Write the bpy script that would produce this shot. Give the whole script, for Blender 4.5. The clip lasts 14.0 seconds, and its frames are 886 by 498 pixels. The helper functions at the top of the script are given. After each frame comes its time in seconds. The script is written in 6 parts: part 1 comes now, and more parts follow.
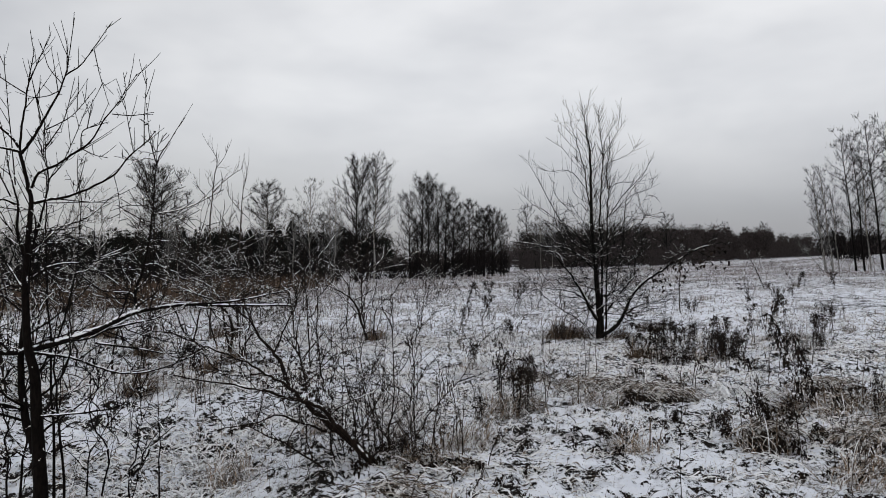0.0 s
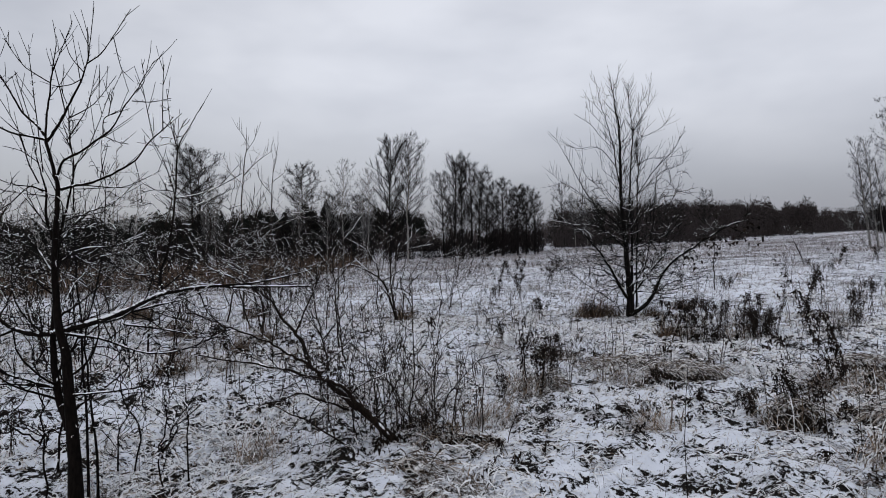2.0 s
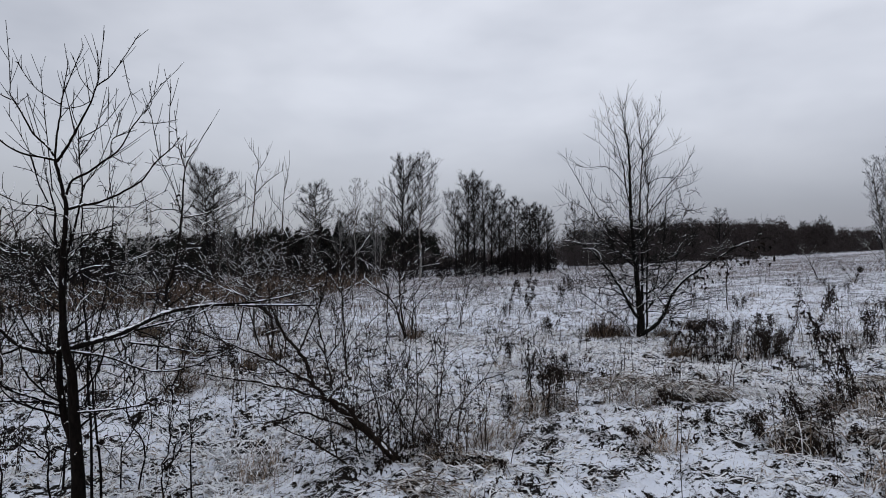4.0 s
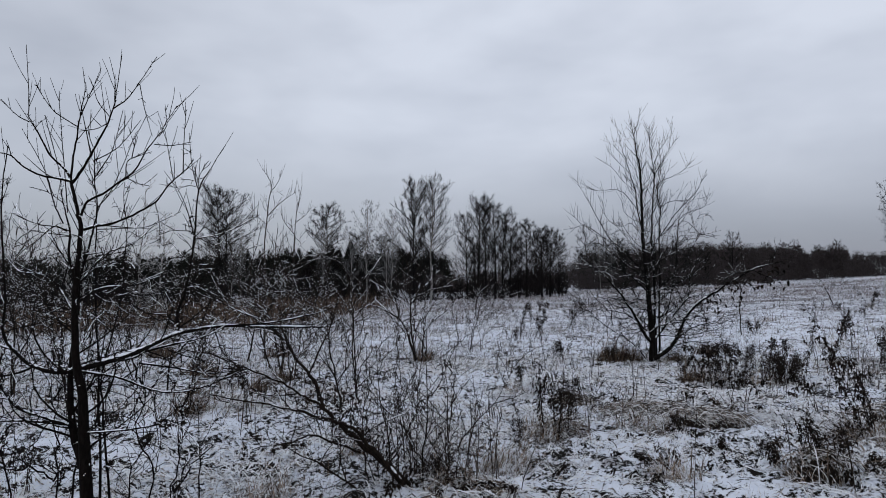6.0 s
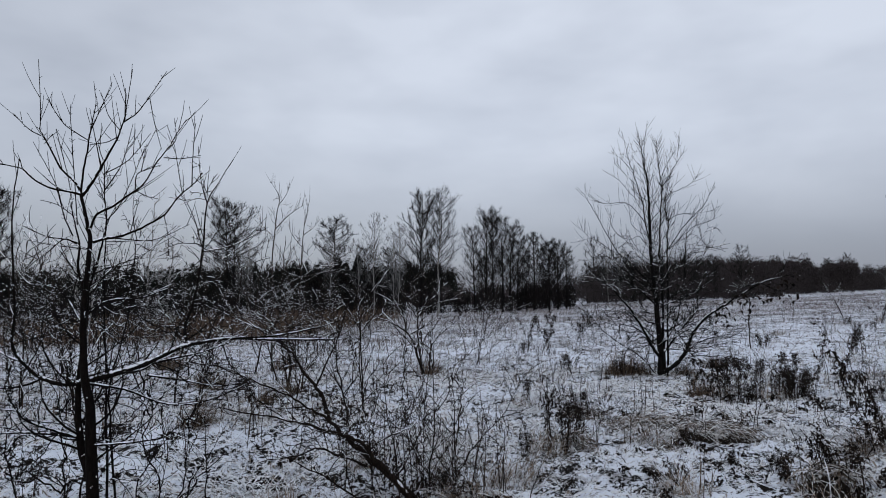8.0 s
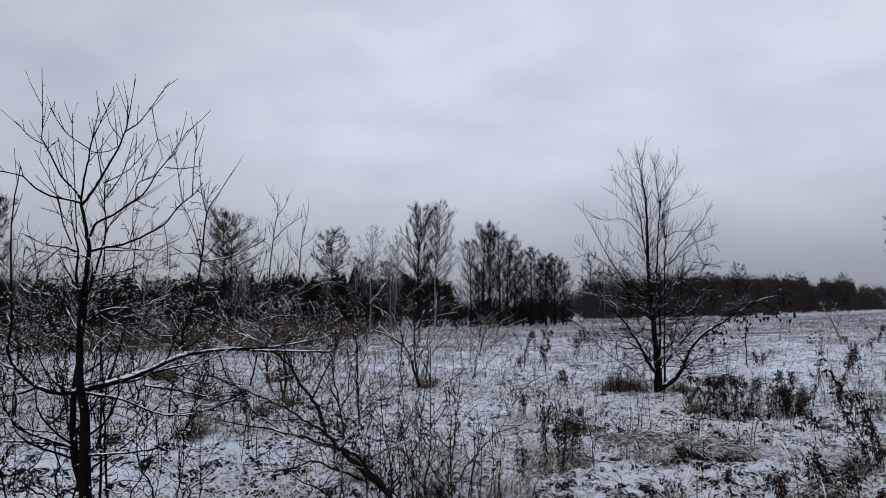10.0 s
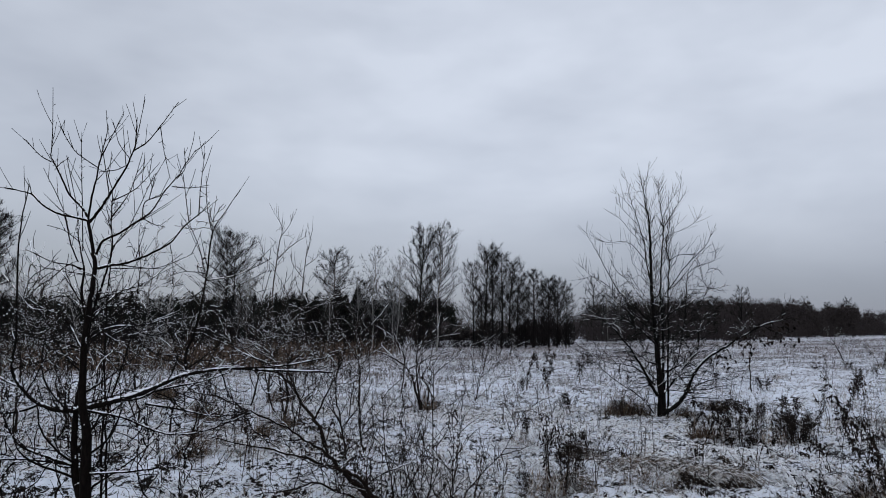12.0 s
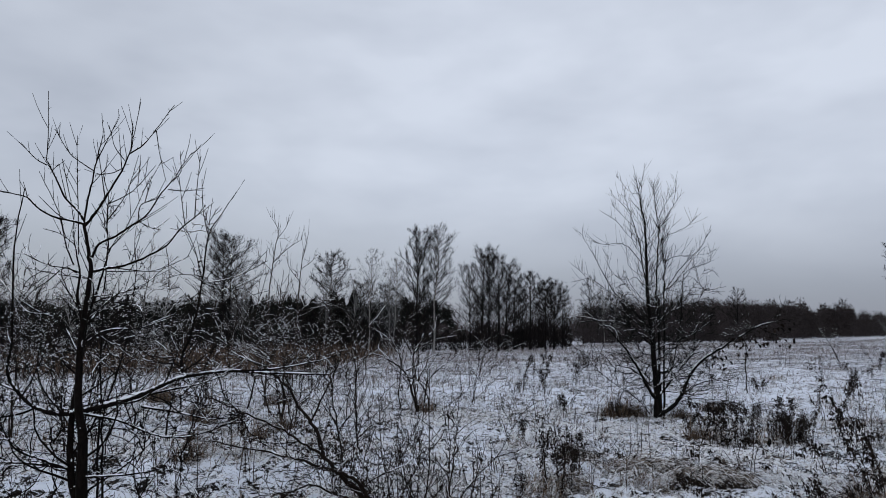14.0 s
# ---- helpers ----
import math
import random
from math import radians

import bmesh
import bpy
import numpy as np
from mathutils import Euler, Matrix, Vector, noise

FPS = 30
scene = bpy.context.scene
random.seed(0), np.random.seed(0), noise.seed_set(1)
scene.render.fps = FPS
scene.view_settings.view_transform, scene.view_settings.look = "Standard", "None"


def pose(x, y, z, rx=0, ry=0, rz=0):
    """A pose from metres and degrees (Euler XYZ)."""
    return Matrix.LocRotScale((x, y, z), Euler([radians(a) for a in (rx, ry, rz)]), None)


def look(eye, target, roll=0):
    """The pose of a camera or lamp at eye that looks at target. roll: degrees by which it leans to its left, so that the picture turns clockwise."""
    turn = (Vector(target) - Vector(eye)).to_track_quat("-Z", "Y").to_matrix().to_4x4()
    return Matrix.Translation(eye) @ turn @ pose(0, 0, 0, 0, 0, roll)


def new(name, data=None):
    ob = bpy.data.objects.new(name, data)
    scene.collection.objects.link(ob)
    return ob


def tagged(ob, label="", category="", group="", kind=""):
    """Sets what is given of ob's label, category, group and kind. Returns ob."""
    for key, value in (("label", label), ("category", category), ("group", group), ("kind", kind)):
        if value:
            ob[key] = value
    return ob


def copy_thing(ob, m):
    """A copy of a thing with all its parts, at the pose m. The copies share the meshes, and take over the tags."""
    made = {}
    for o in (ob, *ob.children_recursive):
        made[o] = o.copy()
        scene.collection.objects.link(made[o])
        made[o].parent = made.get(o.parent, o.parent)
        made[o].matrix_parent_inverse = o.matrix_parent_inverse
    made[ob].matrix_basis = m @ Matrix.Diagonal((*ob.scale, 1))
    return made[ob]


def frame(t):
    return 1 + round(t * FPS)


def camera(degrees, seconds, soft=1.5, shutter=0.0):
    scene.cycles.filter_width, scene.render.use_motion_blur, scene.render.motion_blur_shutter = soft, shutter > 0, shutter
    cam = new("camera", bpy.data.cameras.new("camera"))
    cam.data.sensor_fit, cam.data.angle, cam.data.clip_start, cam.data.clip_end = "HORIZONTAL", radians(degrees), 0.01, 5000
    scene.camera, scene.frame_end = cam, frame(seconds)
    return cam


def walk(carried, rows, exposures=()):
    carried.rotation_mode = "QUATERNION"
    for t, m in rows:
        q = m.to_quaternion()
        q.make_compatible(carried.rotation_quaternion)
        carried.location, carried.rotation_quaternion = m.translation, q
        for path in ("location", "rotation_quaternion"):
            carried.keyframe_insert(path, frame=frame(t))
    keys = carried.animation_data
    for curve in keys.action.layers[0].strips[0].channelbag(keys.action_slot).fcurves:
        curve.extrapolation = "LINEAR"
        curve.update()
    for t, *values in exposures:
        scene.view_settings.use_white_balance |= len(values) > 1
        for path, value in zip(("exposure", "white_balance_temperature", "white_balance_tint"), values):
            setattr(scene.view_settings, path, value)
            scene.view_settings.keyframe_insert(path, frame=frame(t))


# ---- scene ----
cam = camera(65.5, 14.0, soft=0.9)
PATH = [
    (0, (-0.019, -0.053, 1.619), (-0.018, 1.947, 1.653), 0.0),
    (0.5, (0.01, -0.054, 1.616), (0.006, 1.946, 1.639), -0.7),
    (1, (0.047, -0.045, 1.615), (-0.021, 1.954, 1.609), -1.0),
    (1.5, (0.059, -0.056, 1.616), (-0.044, 1.941, 1.598), -0.8),
    (2, (0.115, -0.069, 1.621), (0.015, 1.928, 1.596), -0.7),
    (2.5, (0.164, -0.071, 1.622), (0.051, 1.926, 1.603), -0.3),
    (3, (0.183, -0.084, 1.625), (0.063, 1.912, 1.616), -0.3),
    (5.5, (0.195, -0.078, 1.629), (0.03, 1.913, 1.716), -0.4),
    (6, (0.193, -0.078, 1.629), (0.024, 1.912, 1.723), -0.2),
    (6.5, (0.194, -0.082, 1.625), (0.02, 1.908, 1.727), -0.2),
    (7, (0.195, -0.084, 1.626), (0.013, 1.904, 1.742), -0.2),
    (7.5, (0.192, -0.078, 1.629), (0.009, 1.91, 1.75), -0.2),
    (8, (0.195, -0.08, 1.63), (0.005, 1.906, 1.761), -0.1),
    (10.5, (0.181, -0.091, 1.627), (0.0, 1.893, 1.813), 0.9),
    (11, (0.179, -0.095, 1.625), (-0.004, 1.886, 1.83), 1.1),
    (11.5, (0.173, -0.099, 1.628), (-0.011, 1.88, 1.85), 1.3),
    (12, (0.174, -0.103, 1.629), (-0.017, 1.874, 1.86), 1.3),
    (12.5, (0.175, -0.105, 1.63), (-0.018, 1.871, 1.868), 1.3),
    (13, (0.173, -0.109, 1.628), (-0.013, 1.868, 1.866), 1.3),
    (13.5, (0.176, -0.111, 1.625), (-0.015, 1.866, 1.862), 1.3),
    (14, (0.181, -0.117, 1.626), (0.0, 1.861, 1.864), 1.1),
]
EXPOSURES = [(0.0, 0.22, 7480, 11), (0.5, 0.12, 7080, 13), (1.0, 0.13, 7050, 13), (3.0, 0.13, 7000, 13), (5.5, 0.0, 6700, 12), (8.0, 0.0, 6600, 11), (14.0, 0.0, 6600, 11)]
walk(cam, [(t, look(eye, target, roll)) for t, eye, target, roll in PATH], EXPOSURES)

# ---- world and light ----
world = bpy.data.worlds.new("overcast_sky")
scene.world = world
world.use_nodes = True
wt = world.node_tree
wt.nodes.clear()


def wnode(kind, **sets):
    n = wt.nodes.new(kind)
    for k, v in sets.items():
        n.inputs[k.replace("_", " ")].default_value = v
    return n


w_out = wnode("ShaderNodeOutputWorld")
w_bg = wnode("ShaderNodeBackground", Strength=1.0)
w_tc = wnode("ShaderNodeTexCoord")
w_map = wnode("ShaderNodeMapping")
w_map.inputs["Scale"].default_value = (1.0, 1.0, 2.5)
w_map.inputs["Location"].default_value = (1.7, 0.4, 0.2)
w_noise = wnode("ShaderNodeTexNoise", Scale=2.3, Detail=4.0, Roughness=0.5, Distortion=0.35)
w_fine = wnode("ShaderNodeTexNoise", Scale=6.0, Detail=3.0, Roughness=0.5)
w_sep = wnode("ShaderNodeSeparateXYZ")
w_low = wt.nodes.new("ShaderNodeMapRange")
w_low.interpolation_type = "SMOOTHSTEP"
w_low.inputs["From Min"].default_value, w_low.inputs["From Max"].default_value = 0.0, 0.24
w_sum = wt.nodes.new("ShaderNodeMath")
w_sum.operation = "MULTIPLY_ADD"
w_sum.inputs[1].default_value = 0.45
w_ramp = wt.nodes.new("ShaderNodeValToRGB")
w_ramp.color_ramp.elements[0].position, w_ramp.color_ramp.elements[0].color = 0.46, (0.47, 0.525, 0.625, 1)
w_ramp.color_ramp.elements[1].position, w_ramp.color_ramp.elements[1].color = 0.88, (0.64, 0.705, 0.815, 1)
w_hor = wt.nodes.new("ShaderNodeMix")
w_hor.data_type, w_hor.blend_type = "RGBA", "MIX"
w_bank = wt.nodes.new("ShaderNodeMapRange")
w_bank.interpolation_type = "SMOOTHSTEP"
w_bank.inputs["From Min"].default_value, w_bank.inputs["From Max"].default_value = -0.55, 0.25
w_edge = wt.nodes.new("ShaderNodeMix")
w_edge.data_type = "RGBA"
w_edge.inputs["A"].default_value = (0.37, 0.405, 0.47, 1)
w_edge.inputs["B"].default_value = (0.245, 0.272, 0.335, 1)
w_sky = wt.nodes.new("ShaderNodeTexSky")
w_sky.sky_type, w_sky.sun_disc = "NISHITA", False
w_sky.sun_elevation, w_sky.sun_rotation = radians(28), radians(160)
w_skyb = wnode("ShaderNodeBackground", Strength=0.05)
w_add = wt.nodes.new("ShaderNodeMixShader")
w_add.inputs[0].default_value = 0.12
w_zen = wt.nodes.new("ShaderNodeMapRange")
w_zen.interpolation_type = "SMOOTHSTEP"
w_zen.inputs["From Min"].default_value, w_zen.inputs["From Max"].default_value = 0.42, 1.0
w_zen.inputs["To Min"].default_value, w_zen.inputs["To Max"].default_value = 1.12, 1.65
L = wt.links.new
L(w_sep.outputs["Z"], w_zen.inputs["Value"])
w_west = wt.nodes.new("ShaderNodeMapRange")
w_west.interpolation_type = "SMOOTHSTEP"
w_west.inputs["From Min"].default_value, w_west.inputs["From Max"].default_value = -0.6, 0.0
w_west.inputs["To Min"].default_value, w_west.inputs["To Max"].default_value = 0.85, 1.0
w_mul = wt.nodes.new("ShaderNodeMath")
w_mul.operation = "MULTIPLY"
L(w_sep.outputs["X"], w_west.inputs["Value"])
L(w_west.outputs["Result"], w_mul.inputs[0])
L(w_zen.outputs["Result"], w_mul.inputs[1])
L(w_mul.outputs[0], w_bg.inputs["Strength"])
L(w_tc.outputs["Generated"], w_map.inputs["Vector"])
L(w_map.outputs["Vector"], w_noise.inputs["Vector"])
L(w_map.outputs["Vector"], w_fine.inputs["Vector"])
L(w_fine.outputs["Fac"], w_sum.inputs[0])
L(w_noise.outputs["Fac"], w_sum.inputs[2])
L(w_sum.outputs[0], w_ramp.inputs["Fac"])
L(w_tc.outputs["Generated"], w_sep.inputs[0])
L(w_sep.outputs["Z"], w_low.inputs["Value"])
L(w_sep.outputs["X"], w_bank.inputs["Value"])
L(w_bank.outputs["Result"], w_edge.inputs["Factor"])
L(w_edge.outputs["Result"], w_hor.inputs["A"])
L(w_low.outputs["Result"], w_hor.inputs["Factor"])
L(w_ramp.outputs["Color"], w_hor.inputs["B"])
L(w_hor.outputs["Result"], w_bg.inputs["Color"])
L(w_sky.outputs["Color"], w_skyb.inputs["Color"])
L(w_bg.outputs[0], w_add.inputs[1])
L(w_skyb.outputs[0], w_add.inputs[2])
L(w_add.outputs[0], w_out.inputs["Surface"])

sun = new("sun", bpy.data.lights.new("sun", "SUN"))
sun.data.energy, sun.data.angle, sun.data.color = 0.5, radians(40), (1.0, 0.97, 0.93)
sun.matrix_basis = look((0, 0, 50), (8, 22, 34))


# ---- materials ----
class Nodes:
    """A material under construction."""

    def __init__(self, name, rough=0.9, spec=0.05):
        self.mat = bpy.data.materials.new(name)
        self.mat.use_nodes = True
        self.t = self.mat.node_tree
        self.bsdf = self.t.nodes["Principled BSDF"]
        self.bsdf.inputs["Roughness"].default_value = rough
        self.bsdf.inputs["Specular IOR Level"].default_value = spec
        self.coord = self.t.nodes.new("ShaderNodeTexCoord").outputs["Object"]

    def link(self, a, b):
        self.t.links.new(a, b)

    def noise(self, scale, detail=4, rough=0.6, stretch=None):
        n = self.t.nodes.new("ShaderNodeTexNoise")
        n.inputs["Scale"].default_value, n.inputs["Detail"].default_value = scale, detail
        n.inputs["Roughness"].default_value = rough
        if stretch:
            m = self.t.nodes.new("ShaderNodeMapping")
            m.inputs["Scale"].default_value = stretch
            self.link(self.coord, m.inputs["Vector"])
            self.link(m.outputs["Vector"], n.inputs["Vector"])
        else:
            self.link(self.coord, n.inputs["Vector"])
        return n.outputs["Fac"]

    def ramp(self, fac, *stops):
        r = self.t.nodes.new("ShaderNodeValToRGB")
        el = r.color_ramp.elements
        while len(el) < len(stops):
            el.new(0.5)
        for e, (p, c) in zip(el, stops):
            e.position, e.color = p, (*c, 1)
        self.link(fac, r.inputs["Fac"])
        return r.outputs["Color"]

    def math(self, op, a, b=0.0, c=0.0):
        m = self.t.nodes.new("ShaderNodeMath")
        m.operation = op
        for i, v in enumerate((a, b, c)):
            if isinstance(v, (int, float)):
                m.inputs[i].default_value = v
            else:
                self.link(v, m.inputs[i])
        return m.outputs[0]

    def span(self, v, lo, hi):
        m = self.t.nodes.new("ShaderNodeMapRange")
        m.interpolation_type = "SMOOTHSTEP"
        m.inputs["From Min"].default_value, m.inputs["From Max"].default_value = lo, hi
        self.link(v, m.inputs["Value"])
        return m.outputs["Result"]

    def mix(self, fac, a, b):
        m = self.t.nodes.new("ShaderNodeMix")
        m.data_type = "RGBA"
        self.link(fac, m.inputs["Factor"])
        for key, v in (("A", a), ("B", b)):
            if isinstance(v, tuple):
                m.inputs[key].default_value = (*v, 1)
            else:
                self.link(v, m.inputs[key])
        return m.outputs["Result"]

    def bump(self, height, strength, distance):
        b = self.t.nodes.new("ShaderNodeBump")
        b.inputs["Strength"].default_value, b.inputs["Distance"].default_value = strength, distance
        self.link(height, b.inputs["Height"])
        self.link(b.outputs["Normal"], self.bsdf.inputs["Normal"])

    def up(self):
        g = self.t.nodes.new("ShaderNodeNewGeometry")
        s = self.t.nodes.new("ShaderNodeSeparateXYZ")
        self.link(g.outputs["Normal"], s.inputs[0])
        return s.outputs["Z"]

    def island(self):
        return self.t.nodes.new("ShaderNodeNewGeometry").outputs["Random Per Island"]

    def done(self, color):
        self.link(color, self.bsdf.inputs["Base Color"])
        return self.mat


SNOW = (0.86, 0.88, 0.91)
THIN_SNOW = (0.66, 0.68, 0.71)


def bark(name, dark, light, scale, snow, patch):
    """Bark with snow lodged on its upper side. snow: how steep it still holds; patch: size of its gaps."""
    n = Nodes(name)
    grain = n.noise(scale, 5, 0.65, (1, 1, 0.35))
    color = n.ramp(grain, (0.35, dark), (0.7, light))
    lodged = n.math("MULTIPLY_ADD", n.noise(patch, 3, 0.6), 1.5, -0.75)
    mask = n.span(n.math("ADD", n.up(), lodged), snow, snow + 0.22)
    n.bump(grain, 0.5, 0.006)
    return n.done(n.mix(mask, color, SNOW))


def birch_bark(name, snow):
    n = Nodes(name, 0.7)
    bands = n.noise(9, 3, 0.6, (1, 1, 4))
    color = n.ramp(bands, (0.38, (0.02, 0.018, 0.017)), (0.48, (0.20, 0.195, 0.19)), (0.75, (0.36, 0.355, 0.345)))
    lodged = n.math("MULTIPLY_ADD", n.noise(9, 3), 1.2, -0.6)
    mask = n.span(n.math("ADD", n.up(), lodged), snow, snow + 0.2)
    return n.done(n.mix(mask, color, SNOW))


def blades(name, frost, *stops):
    """Blades of grass that differ one from another; frost: share of each that carries snow."""
    n = Nodes(name, 0.9, 0.06)
    color = n.ramp(n.island(), *stops)
    lodged = n.noise(14, 3, 0.7)
    mask = n.span(lodged, 1 - frost - 0.08, 1 - frost + 0.08)
    return n.done(n.mix(mask, color, THIN_SNOW))


def ground_material():
    n = Nodes("snowy_meadow", 0.85, 0.08)
    # Litter in the snow gaps, its colour darkened for the shadow between blades.
    shaded_litter = n.ramp(n.noise(60, 4, 0.7), (0.3, (0.0025, 0.002, 0.0018)), (0.55, (0.009, 0.0072, 0.006)), (0.8, (0.03, 0.024, 0.019)))
    fine = n.noise(22, 5, 0.75)
    mid = n.noise(2.6, 4, 0.6)
    wide = n.noise(0.16, 3, 0.55)
    patchy = n.noise(11, 4, 0.7)
    cover = n.math("ADD", n.math("MULTIPLY_ADD", mid, 1.0, n.math("MULTIPLY", wide, 0.35)), n.math("MULTIPLY_ADD", fine, 0.8, n.math("MULTIPLY", patchy, 0.6)))
    sep = n.t.nodes.new("ShaderNodeSeparateXYZ")
    n.link(n.coord, sep.inputs[0])
    cover = n.math("MULTIPLY_ADD", n.span(sep.outputs["Y"], 9.0, 19.0), 0.06, cover)
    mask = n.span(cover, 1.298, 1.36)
    snow = n.ramp(n.noise(5, 3), (0.3, (0.62, 0.66, 0.735)), (0.7, (0.72, 0.755, 0.82)))
    n.bump(n.math("ADD", fine, mask), 0.8, 0.03)
    matted = n.ramp(n.noise(9, 4, 0.7), (0.35, (0.06, 0.047, 0.040)), (0.65, (0.20, 0.165, 0.145)))
    bare = n.span(n.noise(0.9, 6, 0.78), 0.54, 0.66)
    sward = n.math("MULTIPLY", n.span(sep.outputs["Y"], 17.0, 50.0), n.span(n.noise(1.1, 5, 0.7), 0.38, 0.6))
    thin = n.math("MINIMUM", n.math("MULTIPLY_ADD", sward, 0.6, n.math("MULTIPLY", bare, 0.7)), 0.85)
    return n.done(n.mix(mask, shaded_litter, n.mix(thin, snow, matted)))


def snow_material():
    n = Nodes("lodged_snow", 0.6, 0.3)
    f = n.noise(40, 4)
    n.bump(f, 0.6, 0.006)
    return n.done(n.ramp(f, (0.3, (0.76, 0.80, 0.86)), (0.7, (0.87, 0.89, 0.92))))


def leaf_material(name, dark, light, frost):
    n = Nodes(name, 0.9, 0.05)
    color = n.ramp(n.island(), (0.0, dark), (1.0, light))
    mask = n.span(n.noise(30, 3, 0.7), 1 - frost - 0.06, 1 - frost + 0.06)
    return n.done(n.mix(mask, color, SNOW))


M_GROUND = ground_material()
M_SNOW = snow_material()
M_APPLE = bark("fruit_tree_bark", (0.0026, 0.0020, 0.0018), (0.010, 0.0078, 0.0066), 60, 1.1, 14)
M_BUSH = bark("willow_bark", (0.005, 0.0036, 0.003), (0.024, 0.017, 0.0135), 70, 0.88, 12)
M_YOUNG = bark("sapling_bark", (0.006, 0.0045, 0.0038), (0.028, 0.021, 0.0175), 40, 0.68, 22)
M_RIGHT = bark("alder_bark", (0.003, 0.0026, 0.0024), (0.012, 0.0108, 0.010), 30, 1.0, 8)
M_FAR = bark("far_bark", (0.004, 0.0034, 0.0034), (0.011, 0.0095, 0.0095), 8, 1.12, 1.5)
M_PALE = bark("pale_bark", (0.05, 0.05, 0.05), (0.18, 0.18, 0.18), 8, 0.9, 1.5)
M_TWIN = bark("grey_bark", (0.02, 0.017, 0.016), (0.07, 0.06, 0.055), 40, 1.1, 6)
M_BIRCH = birch_bark("birch_bark", 0.9)
# Grey-brown twigs, lightened in the base colour for distance haze.
M_HAZED_WOODS = leaf_material("hazed_far_woods", (0.021, 0.018, 0.018), (0.060, 0.051, 0.051), 0.0)
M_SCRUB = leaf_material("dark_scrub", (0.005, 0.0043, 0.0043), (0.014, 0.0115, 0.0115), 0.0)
M_PINE = leaf_material("needles", (0.004, 0.0044, 0.0036), (0.011, 0.0115, 0.009), 0.0)
M_WEED = leaf_material("withered_leaf", (0.004, 0.0032, 0.0029), (0.022, 0.0155, 0.0125), 0.17)
M_STALK = bark("dry_stalk", (0.007, 0.0052, 0.0044), (0.042, 0.030, 0.024), 40, 0.95, 14)
M_FLAT = blades("flattened_grass", 0.48, (0.0, (0.70, 0.72, 0.75)), (0.46, (0.58, 0.58, 0.58)), (0.53, (0.20, 0.17, 0.14)), (0.68, (0.05, 0.04, 0.032)), (1.0, (0.015, 0.012, 0.010)))
M_COAT = blades("snow_coated_grass", 0.52, (0.0, (0.72, 0.74, 0.77)), (0.4, (0.50, 0.50, 0.50)), (0.55, (0.24, 0.205, 0.175)), (0.85, (0.07, 0.055, 0.045)), (1.0, (0.02, 0.016, 0.013)))
# Near-black base colour paints the shade inside a hummock.
M_SHADED_CORE = bark("shaded_matted_core", (0.003, 0.0024, 0.002), (0.03, 0.023, 0.018), 45, 0.85, 11)
M_HUMP = blades("hummock_grass", 0.40, (0.0, (0.66, 0.68, 0.70)), (0.2, (0.40, 0.38, 0.36)), (0.34, (0.17, 0.135, 0.108)), (0.6, (0.055, 0.042, 0.033)), (1.0, (0.012, 0.0095, 0.008)))
M_STRAW = blades("straw", 0.46, (0.0, (0.035, 0.025, 0.018)), (0.5, (0.13, 0.092, 0.065)), (1.0, (0.34, 0.26, 0.195)))
M_FIELD = blades("field_grass", 0.40, (0.0, (0.07, 0.060, 0.054)), (0.4, (0.18, 0.158, 0.142)), (0.7, (0.32, 0.30, 0.27)), (1.0, (0.74, 0.76, 0.78)))
M_DRY = blades("dry_grass", 0.32, (0.0, (0.018, 0.013, 0.010)), (0.6, (0.07, 0.048, 0.035)), (1.0, (0.20, 0.145, 0.105)))
M_TUFT = blades("matted_tuft", 0.45, (0.0, (0.018, 0.013, 0.010)), (0.6, (0.06, 0.042, 0.032)), (1.0, (0.18, 0.135, 0.10)))
M_EDGE = blades("edge_grass", 0.36, (0.0, (0.075, 0.060, 0.058)), (0.5, (0.16, 0.135, 0.13)), (1.0, (0.33, 0.30, 0.29)))
M_REED = blades("reeds", 0.22, (0.0, (0.026, 0.018, 0.014)), (0.5, (0.066, 0.045, 0.033)), (1.0, (0.14, 0.10, 0.074)))


# ---- shaping ----
def mesh_from(name, verts, faces, material, smooth=True):
    me = bpy.data.meshes.new(name)
    verts, faces = np.asarray(verts, np.float32), np.asarray(faces, np.int32)
    n, k = faces.shape
    me.vertices.add(len(verts))
    me.vertices.foreach_set("co", verts.ravel())
    me.loops.add(n * k)
    me.loops.foreach_set("vertex_index", faces.ravel())
    me.polygons.add(n)
    me.polygons.foreach_set("loop_start", np.arange(0, n * k, k, dtype=np.int32))
    me.update(calc_edges=True)
    me.polygons.foreach_set("use_smooth", np.full(n, smooth))
    me.materials.append(material)
    me.validate()
    return me


LATTICE = np.random.RandomState(5).rand(256, 256)


def vnoise(x, y):
    """Smooth noise, -1 to 1."""
    xi, yi = np.floor(x).astype(int), np.floor(y).astype(int)
    u, v = x - xi, y - yi
    u, v = u * u * (3 - 2 * u), v * v * (3 - 2 * v)
    a, b = LATTICE[xi % 256, yi % 256], LATTICE[(xi + 1) % 256, yi % 256]
    c, d = LATTICE[xi % 256, (yi + 1) % 256], LATTICE[(xi + 1) % 256, (yi + 1) % 256]
    return 2 * ((a * (1 - u) + b * u) * (1 - v) + (c * (1 - u) + d * u) * v) - 1


